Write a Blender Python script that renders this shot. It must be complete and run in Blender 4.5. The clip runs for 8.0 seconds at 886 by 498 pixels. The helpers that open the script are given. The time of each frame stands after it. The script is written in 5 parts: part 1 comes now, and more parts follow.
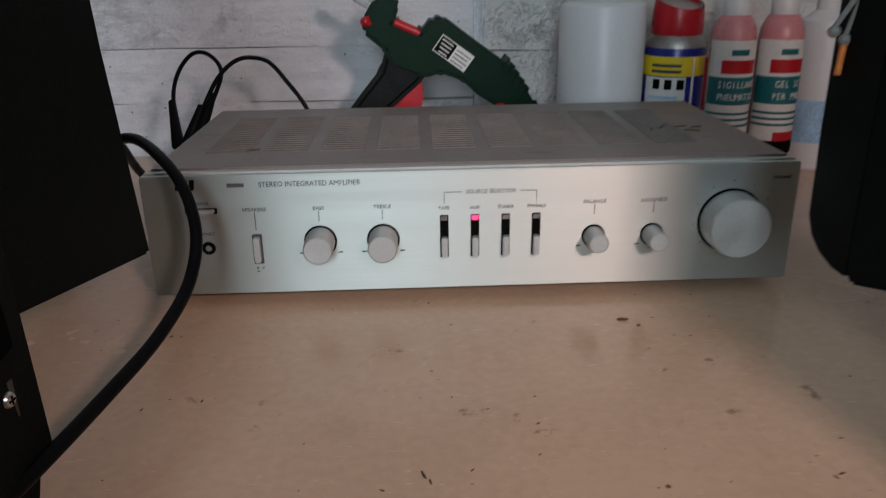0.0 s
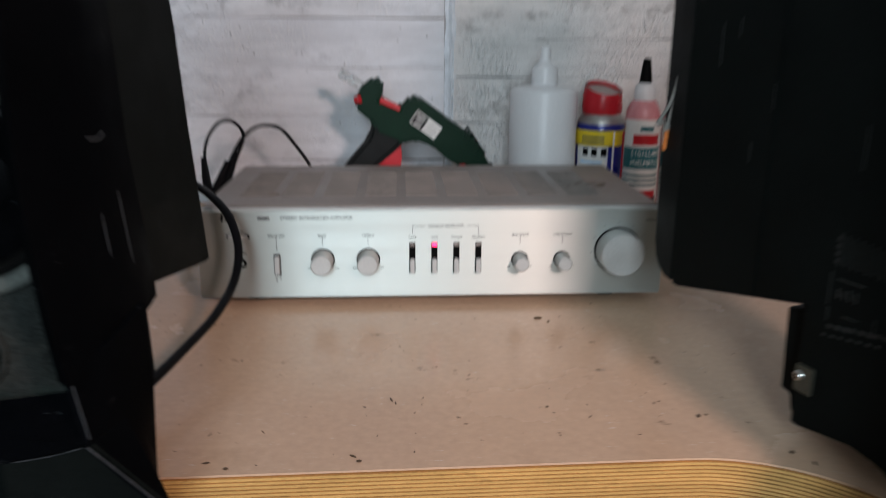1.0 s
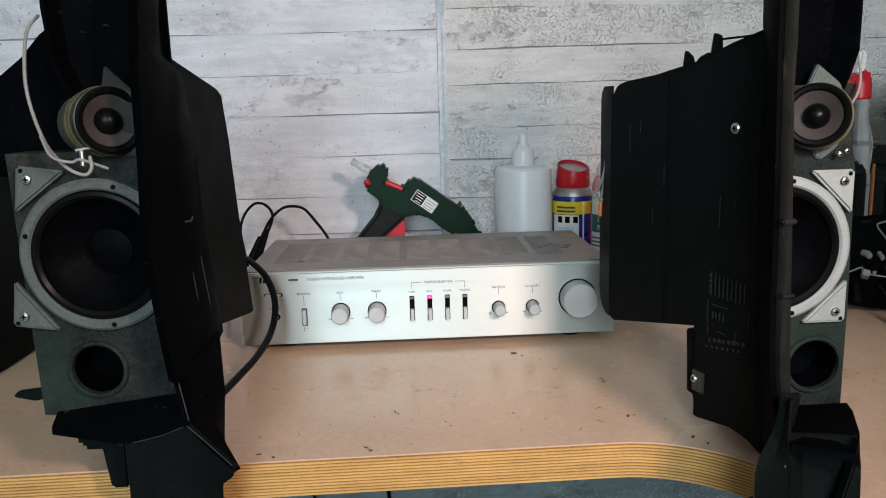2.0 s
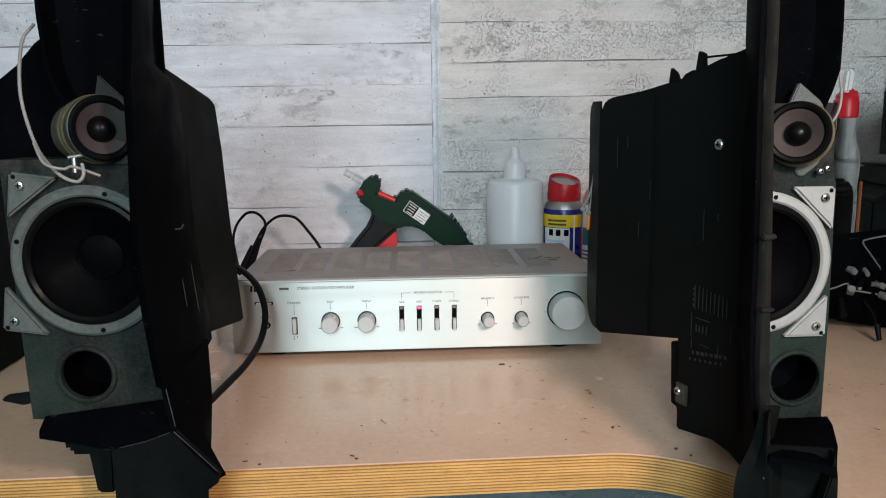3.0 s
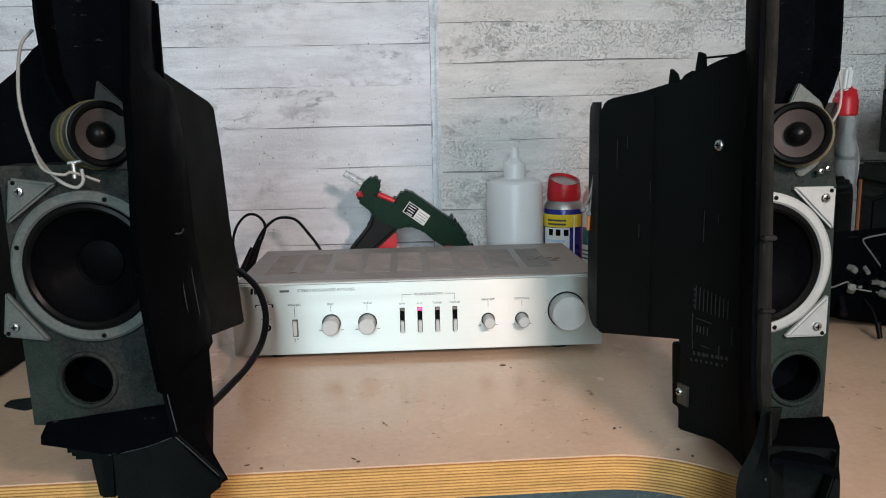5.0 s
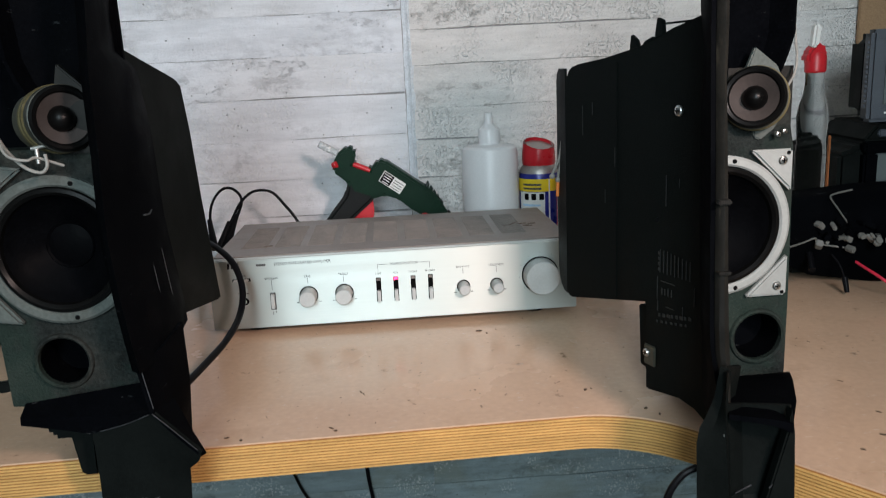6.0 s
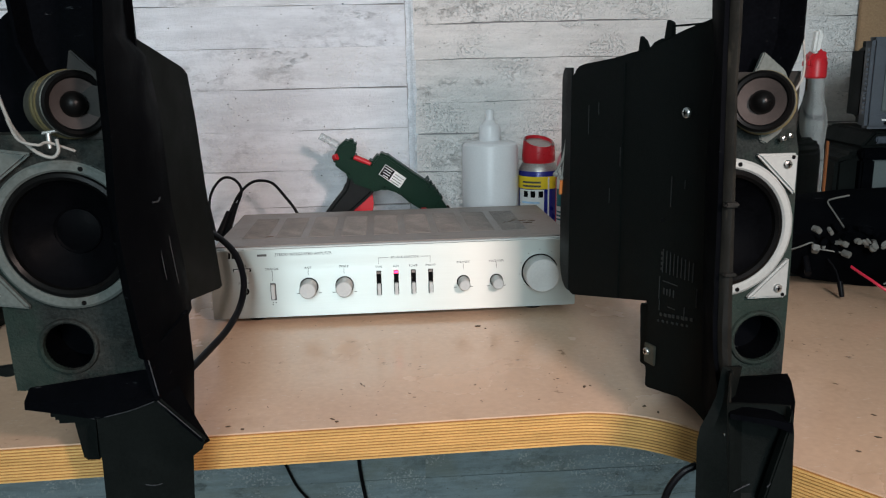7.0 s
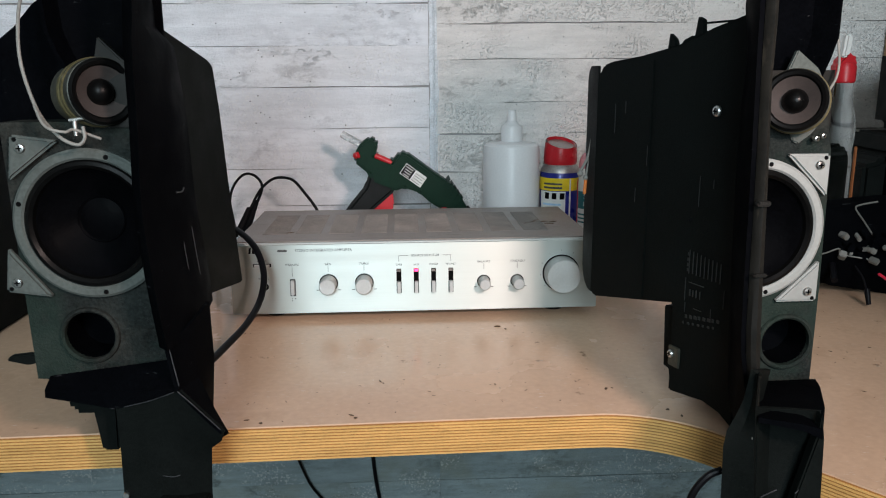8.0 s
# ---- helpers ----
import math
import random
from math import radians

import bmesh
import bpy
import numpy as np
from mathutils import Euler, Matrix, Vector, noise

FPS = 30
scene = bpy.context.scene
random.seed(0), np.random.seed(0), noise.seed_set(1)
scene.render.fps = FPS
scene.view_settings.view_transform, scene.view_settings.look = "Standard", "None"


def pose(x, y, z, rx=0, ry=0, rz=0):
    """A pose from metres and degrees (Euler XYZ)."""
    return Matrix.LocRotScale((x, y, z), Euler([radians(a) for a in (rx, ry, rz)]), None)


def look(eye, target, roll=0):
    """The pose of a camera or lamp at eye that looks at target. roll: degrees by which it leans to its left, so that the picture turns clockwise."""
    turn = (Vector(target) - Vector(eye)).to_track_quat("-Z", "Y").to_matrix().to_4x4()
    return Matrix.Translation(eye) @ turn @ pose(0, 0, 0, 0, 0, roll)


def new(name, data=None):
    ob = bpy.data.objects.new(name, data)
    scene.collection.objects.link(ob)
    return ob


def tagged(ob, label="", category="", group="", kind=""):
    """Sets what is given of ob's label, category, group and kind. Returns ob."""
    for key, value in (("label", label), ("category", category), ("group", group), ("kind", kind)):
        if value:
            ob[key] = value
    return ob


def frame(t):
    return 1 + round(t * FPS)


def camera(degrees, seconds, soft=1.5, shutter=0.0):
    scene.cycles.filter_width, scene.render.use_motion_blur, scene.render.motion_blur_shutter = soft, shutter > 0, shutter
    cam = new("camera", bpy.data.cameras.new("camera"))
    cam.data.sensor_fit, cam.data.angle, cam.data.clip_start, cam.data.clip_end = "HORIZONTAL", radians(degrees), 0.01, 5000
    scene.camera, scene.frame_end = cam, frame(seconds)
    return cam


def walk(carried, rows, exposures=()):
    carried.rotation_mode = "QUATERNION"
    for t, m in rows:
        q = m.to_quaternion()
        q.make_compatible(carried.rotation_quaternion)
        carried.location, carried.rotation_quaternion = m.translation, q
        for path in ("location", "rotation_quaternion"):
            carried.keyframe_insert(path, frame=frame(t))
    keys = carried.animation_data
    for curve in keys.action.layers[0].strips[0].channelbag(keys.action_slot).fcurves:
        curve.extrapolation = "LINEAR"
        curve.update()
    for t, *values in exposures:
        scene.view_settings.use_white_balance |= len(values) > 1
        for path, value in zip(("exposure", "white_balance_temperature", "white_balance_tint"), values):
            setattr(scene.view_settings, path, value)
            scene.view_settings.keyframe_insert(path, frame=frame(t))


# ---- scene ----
cam = camera(60.0, 8.0, soft=1.1, shutter=0.5)

PATH = [
    (0, (-0.039, -0.486, 0.97), (0.028, 1.384, 0.263), -0.9),
    (0.5, (-0.038, -0.541, 0.987), (0.092, 1.344, 0.332), 0.9),
    (1, (-0.032, -0.687, 1.005), (0.08, 1.229, 0.444), 0.4),
    (1.2, (-0.017, -0.769, 1.033), (0.042, 1.178, 0.581), -2.6),
    (2.3, (-0.017, -0.869, 1.03), (0.06, 1.095, 0.66), -1.1),
    (2.5, (-0.011, -0.867, 1.029), (0.063, 1.099, 0.668), -0.9),
    (3, (-0.011, -0.875, 1.032), (0.079, 1.093, 0.684), -0.8),
    (3.5, (-0.011, -0.875, 1.032), (0.083, 1.093, 0.691), -1.0),
    (4, (-0.013, -0.874, 1.031), (0.074, 1.093, 0.681), -1.0),
    (5.5, (-0.008, -0.874, 1.039), (0.094, 1.092, 0.686), -1.6),
    (6, (0.004, -0.883, 1.043), (0.123, 1.063, 0.596), -2.8),
    (6.5, (-0.011, -0.888, 1.045), (0.163, 1.048, 0.574), -1.3),
    (7, (-0.009, -0.886, 1.044), (0.135, 1.055, 0.584), -1.2),
    (7.5, (-0.02, -0.886, 1.036), (0.088, 1.059, 0.584), -0.0),
    (8, (-0.015, -0.881, 1.036), (0.089, 1.066, 0.588), -0.4),
]
walk(cam, [(t, look(eye, target, roll)) for t, eye, target, roll in PATH], exposures=[(0.0, -0.8, 6500, 14), (0.5, -0.9, 6500, 14), (1.0, -0.35, 6500, 14), (2.3, 0.0, 6500, 10), (8.0, 0.0, 6500, 10)])

# ==== light ====
world = bpy.data.worlds.new("garage_world")
scene.world = world
world.use_nodes = True
world.node_tree.nodes["Background"].inputs[0].default_value = (0.35, 0.42, 0.5, 1)
world.node_tree.nodes["Background"].inputs[1].default_value = 0.02


def area_lamp(name, eye, target, size, size_y, watts, colour):
    data = bpy.data.lights.new(name, "AREA")
    data.shape, data.size, data.size_y, data.energy, data.color = "RECTANGLE", size, size_y, watts, colour
    ob = new(name, data)
    ob.matrix_world = look(eye, target)
    return ob


# Unseen cool light added behind the camera, set by the panel's highlight.
area_lamp("unseen_cool_light", (-0.25, -3.0, 1.75), (-0.05, 0.4, 0.9), 0.7, 1.2, 62, (0.75, 0.92, 1.0))
work_lamp = area_lamp("work_lamp", (0.36, -1.04, 1.29), (-0.08, 0.1, 0.86), 0.1, 0.1, 2.0, (1.0, 0.78, 0.72))
work_lamp.data.spread = radians(84)

# ==== materials ====


def mat(name, base, rough=0.5, metal=0.0, var=0.25, scale=40.0, fine=400.0, bump=0.0, bump_scale=300.0, stretch=(1, 1, 1), dust=0.0, dust_colour=(0.3, 0.28, 0.25), trans=0.0, ior=1.45, rough_var=0.1, coat=0.0, spec=0.5):
    """A procedural surface: base colour varied at two scales, roughness variation, fine relief and dust."""
    m = bpy.data.materials.new(name)
    m.use_nodes = True
    nt = m.node_tree
    n, l = nt.nodes, nt.links
    bsdf = n["Principled BSDF"]
    tc = n.new("ShaderNodeTexCoord")
    mp = n.new("ShaderNodeMapping")
    mp.inputs["Scale"].default_value = stretch
    l.new(tc.outputs["Object"], mp.inputs[0])
    a = n.new("ShaderNodeTexNoise")
    a.inputs["Scale"].default_value, a.inputs["Detail"].default_value = scale, 5
    b = n.new("ShaderNodeTexNoise")
    b.inputs["Scale"].default_value, b.inputs["Detail"].default_value = fine, 3
    l.new(mp.outputs[0], a.inputs["Vector"])
    l.new(mp.outputs[0], b.inputs["Vector"])
    add = n.new("ShaderNodeMath")
    add.operation = "ADD"
    l.new(a.outputs["Fac"], add.inputs[0])
    l.new(b.outputs["Fac"], add.inputs[1])
    ramp = n.new("ShaderNodeMapRange")
    ramp.inputs["From Min"].default_value, ramp.inputs["From Max"].default_value = 0.7, 1.3
    ramp.inputs["To Min"].default_value, ramp.inputs["To Max"].default_value = 1 - var, 1 + var
    l.new(add.outputs[0], ramp.inputs["Value"])
    mul = n.new("ShaderNodeMix")
    mul.data_type, mul.blend_type = "RGBA", "MULTIPLY"
    mul.inputs["Factor"].default_value = 1.0
    mul.inputs["A"].default_value = (*base, 1)
    comb = n.new("ShaderNodeCombineColor")
    for i in range(3):
        l.new(ramp.outputs[0], comb.inputs[i])
    l.new(comb.outputs[0], mul.inputs["B"])
    colour = mul.outputs["Result"]
    if dust:
        d = n.new("ShaderNodeTexNoise")
        d.inputs["Scale"].default_value, d.inputs["Detail"].default_value, d.inputs["Roughness"].default_value = scale * 0.6, 8, 0.7
        l.new(tc.outputs["Object"], d.inputs["Vector"])
        dr = n.new("ShaderNodeMapRange")
        dr.inputs["From Min"].default_value, dr.inputs["From Max"].default_value = 0.45, 0.8
        dr.inputs["To Max"].default_value = dust
        l.new(d.outputs["Fac"], dr.inputs["Value"])
        dm = n.new("ShaderNodeMix")
        dm.data_type = "RGBA"
        dm.inputs["B"].default_value = (*dust_colour, 1)
        l.new(dr.outputs[0], dm.inputs["Factor"])
        l.new(colour, dm.inputs["A"])
        colour = dm.outputs["Result"]
    l.new(colour, bsdf.inputs["Base Color"])
    rr = n.new("ShaderNodeMapRange")
    rr.inputs["From Min"].default_value, rr.inputs["From Max"].default_value = 0.3, 0.7
    rr.inputs["To Min"].default_value, rr.inputs["To Max"].default_value = max(0.02, rough - rough_var), min(1, rough + rough_var)
    l.new(a.outputs["Fac"], rr.inputs["Value"])
    l.new(rr.outputs[0], bsdf.inputs["Roughness"])
    bsdf.inputs["Metallic"].default_value = metal
    bsdf.inputs["Transmission Weight"].default_value = trans
    bsdf.inputs["IOR"].default_value = ior
    bsdf.inputs["Coat Weight"].default_value = coat
    bsdf.inputs["Specular IOR Level"].default_value = spec
    if bump:
        c = n.new("ShaderNodeTexNoise")
        c.inputs["Scale"].default_value, c.inputs["Detail"].default_value = bump_scale, 4
        l.new(mp.outputs[0], c.inputs["Vector"])
        bp = n.new("ShaderNodeBump")
        bp.inputs["Strength"].default_value, bp.inputs["Distance"].default_value = bump, 0.002
        l.new(c.outputs["Fac"], bp.inputs["Height"])
        l.new(bp.outputs[0], bsdf.inputs["Normal"])
    return m


def emissive(name, colour, strength):
    m = bpy.data.materials.new(name)
    m.use_nodes = True
    b = m.node_tree.nodes["Principled BSDF"]
    b.inputs["Base Color"].default_value = (*colour, 1)
    b.inputs["Emission Color"].default_value = (*colour, 1)
    b.inputs["Emission Strength"].default_value = strength
    return m


def concrete(name, light, dark, pits, grain, tint):
    """Board-marked painted concrete: streaks along the boards, blotches, grit and dark pinholes."""
    m = bpy.data.materials.new(name)
    m.use_nodes = True
    nt = m.node_tree
    n, l = nt.nodes, nt.links
    bsdf = n["Principled BSDF"]
    tc = n.new("ShaderNodeTexCoord")
    info = n.new("ShaderNodeObjectInfo")
    shift = n.new("ShaderNodeVectorMath")
    shift.operation = "MULTIPLY_ADD"
    shift.inputs[1].default_value = (7.0, 3.0, 5.0)
    comb = n.new("ShaderNodeCombineXYZ")
    for i in range(3):
        l.new(info.outputs["Random"], comb.inputs[i])
    l.new(comb.outputs[0], shift.inputs[0])
    l.new(tc.outputs["Object"], shift.inputs[2])

    def tex(scale, stretch, detail, roughness=0.6):
        mp = n.new("ShaderNodeMapping")
        mp.inputs["Scale"].default_value = stretch
        l.new(shift.outputs[0], mp.inputs[0])
        t = n.new("ShaderNodeTexNoise")
        t.inputs["Scale"].default_value, t.inputs["Detail"].default_value, t.inputs["Roughness"].default_value = scale, detail, roughness
        l.new(mp.outputs[0], t.inputs["Vector"])
        return t.outputs["Fac"]

    def rng(value, a, b, c, d):
        r = n.new("ShaderNodeMapRange")
        for k, v in (("From Min", a), ("From Max", b), ("To Min", c), ("To Max", d)):
            r.inputs[k].default_value = v
        l.new(value, r.inputs["Value"])
        return r.outputs[0]

    def mix(fac, a, b):
        x = n.new("ShaderNodeMix")
        x.data_type = "RGBA"
        if hasattr(fac, "links"):
            l.new(fac, x.inputs["Factor"])
        for key, v in (("A", a), ("B", b)):
            if hasattr(v, "links"):
                l.new(v, x.inputs[key])
            else:
                x.inputs[key].default_value = (*v, 1)
        return x.outputs["Result"]

    def maths(op, a, b):
        x = n.new("ShaderNodeMath")
        x.operation = op
        for i, v in enumerate((a, b)):
            if hasattr(v, "links"):
                l.new(v, x.inputs[i])
            else:
                x.inputs[i].default_value = v
        return x.outputs[0]

    streak = tex(7, (1, 1, 7), 8, 0.7)
    blotch = tex(7, (1, 1, 1.6), 5)
    grit = tex(230, (1, 1, 1), 3, 0.7)
    colour = mix(rng(streak, 0.42, 0.72, 0, 0.55), light, dark)
    colour = mix(rng(blotch, 0.5, 0.72, 0, 0.6), colour, tint)
    colour = mix(rng(grit, 0.6, 0.78, 0, grain), colour, dark)
    grime = tex(26, (1, 1, 1.8), 12, 0.78)
    spread = rng(tex(5, (1, 1, 1.6), 4), 0.48, 0.62, 0.1, 1)
    colour = mix(maths("MULTIPLY", rng(grime, 0.47, 0.6, 0, 0.8 - 0.35 * grain), spread), colour, (dark[0] * 0.85, dark[1] * 0.85, dark[2] * 0.86))
    fleck = tex(230, (1, 1, 1), 2, 0.6)
    patch = rng(tex(8, (1, 1, 1.5), 3), 0.5, 0.58, 0.06, 1)
    fleck = maths("MULTIPLY", rng(fleck, 0.545, 0.61, 0, grain), patch)
    colour = mix(fleck, colour, (0.92, 0.91, 0.9))
    chip = maths("MULTIPLY", rng(tex(38, (1, 1, 1.5), 14, 0.8), 0.54, 0.6, 0, 0.42), rng(tex(4.2, (1, 1, 1.9), 3), 0.54, 0.64, 0, 1))
    colour = mix(chip, colour, (dark[0] * 0.95, dark[1] * 0.94, dark[2] * 0.92))
    warm = rng(tex(2.2, (1, 1, 1), 3), 0.5, 0.75, 0, 0.22)
    colour = mix(warm, colour, (light[0] * 0.95, light[1] * 0.83, light[2] * 0.7))
    vor = n.new("ShaderNodeTexVoronoi")
    vor.inputs["Scale"].default_value = 95
    l.new(shift.outputs[0], vor.inputs["Vector"])
    gate = rng(tex(28, (1, 1, 1), 2), 0.54, 0.6, 0, 1)
    hole = maths("MULTIPLY", rng(vor.outputs["Distance"], 0.08, 0.13, pits, 0), gate)
    colour = mix(hole, colour, (0.12, 0.12, 0.12))
    l.new(colour, bsdf.inputs["Base Color"])
    bsdf.inputs["Roughness"].default_value = 0.75
    height = maths("ADD", maths("ADD", maths("MULTIPLY", streak, 0.8), maths("MULTIPLY", grit, 0.15 + 0.5 * grain)), maths("ADD", maths("MULTIPLY", hole, -0.9), maths("ADD", maths("MULTIPLY", grime, 0.9), maths("ADD", maths("MULTIPLY", fleck, 0.6), maths("MULTIPLY", chip, -0.5)))))
    bp = n.new("ShaderNodeBump")
    bp.inputs["Strength"].default_value, bp.inputs["Distance"].default_value = 1.0, 0.0042
    l.new(height, bp.inputs["Height"])
    l.new(bp.outputs[0], bsdf.inputs["Normal"])
    return m


M_WALL_L = concrete("white_painted_concrete", (0.86, 0.87, 0.92), (0.5, 0.505, 0.54), 0.9, 0.35, (0.73, 0.735, 0.765))
M_WALL_R = concrete("cream_rough_concrete", (0.86, 0.825, 0.805), (0.52, 0.5, 0.485), 0.6, 1.0, (0.75, 0.715, 0.69))
# Bare concrete below the desk, its colours darkened for the desk's shade.
M_WALL_LOW = concrete("shaded_bare_concrete", (0.26, 0.33, 0.35), (0.085, 0.105, 0.095), 0.9, 0.3, (0.19, 0.2, 0.14))
M_WALL_DARK = mat("grey_joint", (0.34, 0.33, 0.33), 0.9, bump=0.5)
M_PAINT = mat("bluish_filler", (0.66, 0.69, 0.73), 0.8, bump=0.6, bump_scale=120)
M_FLOOR = mat("concrete_floor", (0.2, 0.2, 0.2), 0.8, var=0.3, scale=6, bump=0.4)
M_CEIL = mat("ceiling_plaster", (0.6, 0.6, 0.58), 0.9, scale=5)
M_ROOM = mat("room_plaster", (0.45, 0.42, 0.38), 0.9, scale=4)
M_TABLE = mat("worn_beige_laminate", (0.61, 0.405, 0.275), 0.22, var=0.07, scale=9, fine=160, bump=0.03, bump_scale=500, dust=0.2, dust_colour=(0.36, 0.26, 0.18), rough_var=0.08)
M_PLY_A = mat("light_ply_layer", (0.62, 0.36, 0.12), 0.5, var=0.2, scale=20, fine=300, stretch=(1, 1, 8))
M_PLY_B = mat("dark_ply_layer", (0.3, 0.135, 0.036), 0.6, var=0.25, scale=20, fine=300, stretch=(1, 1, 8))
M_PANEL = mat("brushed_silver_panel", (0.52, 0.54, 0.51), 0.52, 0.88, var=0.03, scale=12, fine=250, bump=0.04, bump_scale=260, stretch=(0.03, 1, 6), rough_var=0.04)
pb = M_PANEL.node_tree.nodes["Principled BSDF"]
tan = M_PANEL.node_tree.nodes.new("ShaderNodeTangent")
tan.direction_type = "UV_MAP"
pb.inputs["Anisotropic"].default_value = 0.85
M_PANEL.node_tree.links.new(tan.outputs[0], pb.inputs["Tangent"])
M_KNOB = mat("satin_silver_knob", (0.5, 0.51, 0.5), 0.52, 0.6, var=0.06)
M_COVER = mat("brown_grey_painted_steel", (0.235, 0.2, 0.18), 0.42, 0.3, var=0.12, scale=14, fine=260, bump=0.1, bump_scale=900, dust=0.35, dust_colour=(0.34, 0.3, 0.27))
M_SLOT = mat("black_vent_slot", (0.185, 0.16, 0.145), 0.7, var=0.3)
M_BLACK = mat("black_moulded_plastic", (0.0016, 0.0019, 0.0026), 0.55, spec=0.005, var=0.3, scale=25, bump=0.08, bump_scale=700, dust=0.05, dust_colour=(0.03, 0.03, 0.03), rough_var=0.12)
M_BLACK2 = mat("black_flat_plastic", (0.0055, 0.007, 0.0066), 0.55, spec=0.04, var=0.25, scale=30, bump=0.12, bump_scale=900, dust=0.05, dust_colour=(0.02, 0.02, 0.018))
M_RIM = mat("dusty_black_plastic_rim", (0.008, 0.008, 0.007), 0.5, spec=0.25, var=0.4, scale=40, dust=0.45, dust_colour=(0.034, 0.029, 0.022))
M_BAFFLE = mat("dusty_dark_board", (0.016, 0.019, 0.018), 0.85, spec=0.06, var=0.5, scale=35, fine=420, bump=0.6, bump_scale=520, dust=0.55, dust_colour=(0.082, 0.078, 0.066))
M_RING = mat("pale_grey_pressed_frame", (0.36, 0.375, 0.36), 0.5, 0.25, var=0.08, scale=30, dust=0.25, dust_colour=(0.3, 0.3, 0.28))
# Copy of the frame grey, darkened for the left speaker's shade, with grime over it.
M_RING_SHADE = mat("shaded_grey_green_pressed_frame", (0.085, 0.097, 0.09), 0.65, 0.0, spec=0.2, var=0.25, scale=30, dust=0.5, dust_colour=(0.075, 0.078, 0.07))
M_CONE = mat("black_paper_cone", (0.0014, 0.0015, 0.002), 0.55, spec=0.035, var=0.3, scale=50, bump=0.1)
M_RUBBER = mat("black_rubber", (0.0025, 0.0025, 0.0025), 0.35, spec=0.15, var=0.2)
M_STEEL = mat("bright_screw_steel", (0.6, 0.6, 0.58), 0.3, 1.0, var=0.15)
M_TWBODY = mat("aged_grey_magnet_shell", (0.05, 0.053, 0.045), 0.5, 0.5, var=0.3, dust=0.4, dust_colour=(0.3, 0.25, 0.16))
M_TWCONE = mat("grey_paper_cone", (0.04, 0.031, 0.028), 0.8, var=0.15)
M_BRASS = mat("yellowed_metal_band", (0.15, 0.125, 0.06), 0.5, 0.5, var=0.3)
M_WIRE_W = mat("dirty_white_cable", (0.24, 0.235, 0.215), 0.5, var=0.15)
M_WIRE_K = mat("black_cable_sheath", (0.004, 0.004, 0.005), 0.4, spec=0.1, var=0.2)
M_WIRE_R = mat("red_cable_sheath", (0.55, 0.02, 0.05), 0.4)
M_ORANGE = mat("orange_wire_end", (0.7, 0.2, 0.04), 0.5)
M_GREEN = mat("dark_green_tool_plastic", (0.003, 0.02, 0.0105), 0.42, spec=0.12, var=0.2, bump=0.1, bump_scale=800)
M_GRIP = mat("black_soft_grip", (0.004, 0.005, 0.005), 0.6, spec=0.25, bump=0.2)
M_RED = mat("red_plastic", (0.46, 0.012, 0.02), 0.35, var=0.1)
M_STICK = mat("translucent_glue_stick", (0.7, 0.72, 0.72), 0.25, var=0.05, trans=0.75, ior=1.35)
M_LABEL = mat("white_print_label", (0.7, 0.7, 0.68), 0.6, var=0.08)
M_INK = mat("black_print", (0.003, 0.003, 0.003), 0.6, spec=0.05)
M_INK_G = mat("dark_grey_print", (0.06, 0.06, 0.06), 0.6)
M_HDPE = mat("milky_white_plastic", (0.7, 0.685, 0.69), 0.4, var=0.04, scale=15, bump=0.05)
M_CANBLUE = mat("blue_can_paint", (0.012, 0.02, 0.2), 0.28, 0.1, var=0.08)
M_YELLOW = mat("yellow_can_print", (0.75, 0.55, 0.02), 0.35, var=0.06)
M_CANSH = mat("aluminium_shoulder", (0.4, 0.38, 0.36), 0.4, 0.8)
M_PINK = mat("pink_sealant_bottle", (0.62, 0.25, 0.27), 0.3, var=0.08)
M_TEAL = mat("dark_teal_print", (0.01, 0.13, 0.15), 0.4)
M_CYAN = mat("pale_blue_plastic", (0.35, 0.55, 0.75), 0.4)
M_TVGREY = mat("blue_grey_set_plastic", (0.05, 0.06, 0.075), 0.45, var=0.12, bump=0.1)
M_SCREEN = mat("grey_picture_tube_glass", (0.12, 0.14, 0.14), 0.12, var=0.06, scale=8, coat=0.5)
M_CLEAR = mat("clear_bottle_plastic", (0.62, 0.65, 0.65), 0.06, var=0.02, trans=1.0, ior=1.12)
M_WOODSTRIP = mat("orange_brown_wood", (0.3, 0.1, 0.03), 0.6, var=0.3, stretch=(8, 8, 1))
M_BOARD = mat("brown_hardboard", (0.33, 0.2, 0.11), 0.7, var=0.2, scale=8, bump=0.2)
M_DEBRIS = mat("dark_brown_crumb", (0.1, 0.06, 0.035), 0.8, var=0.4)
M_CREAMPL = mat("cream_connector_plastic", (0.12, 0.12, 0.11), 0.5, var=0.15)
# Pale grey for painted crease highlights and for scuffs.
M_GLINT_SCUFF = mat("pale_highlight_and_scuff", (0.03, 0.032, 0.036), 0.6, var=0.4, scale=200)
M_LED = emissive("lit_red_indicator", (1.0, 0.03, 0.12), 5.0)



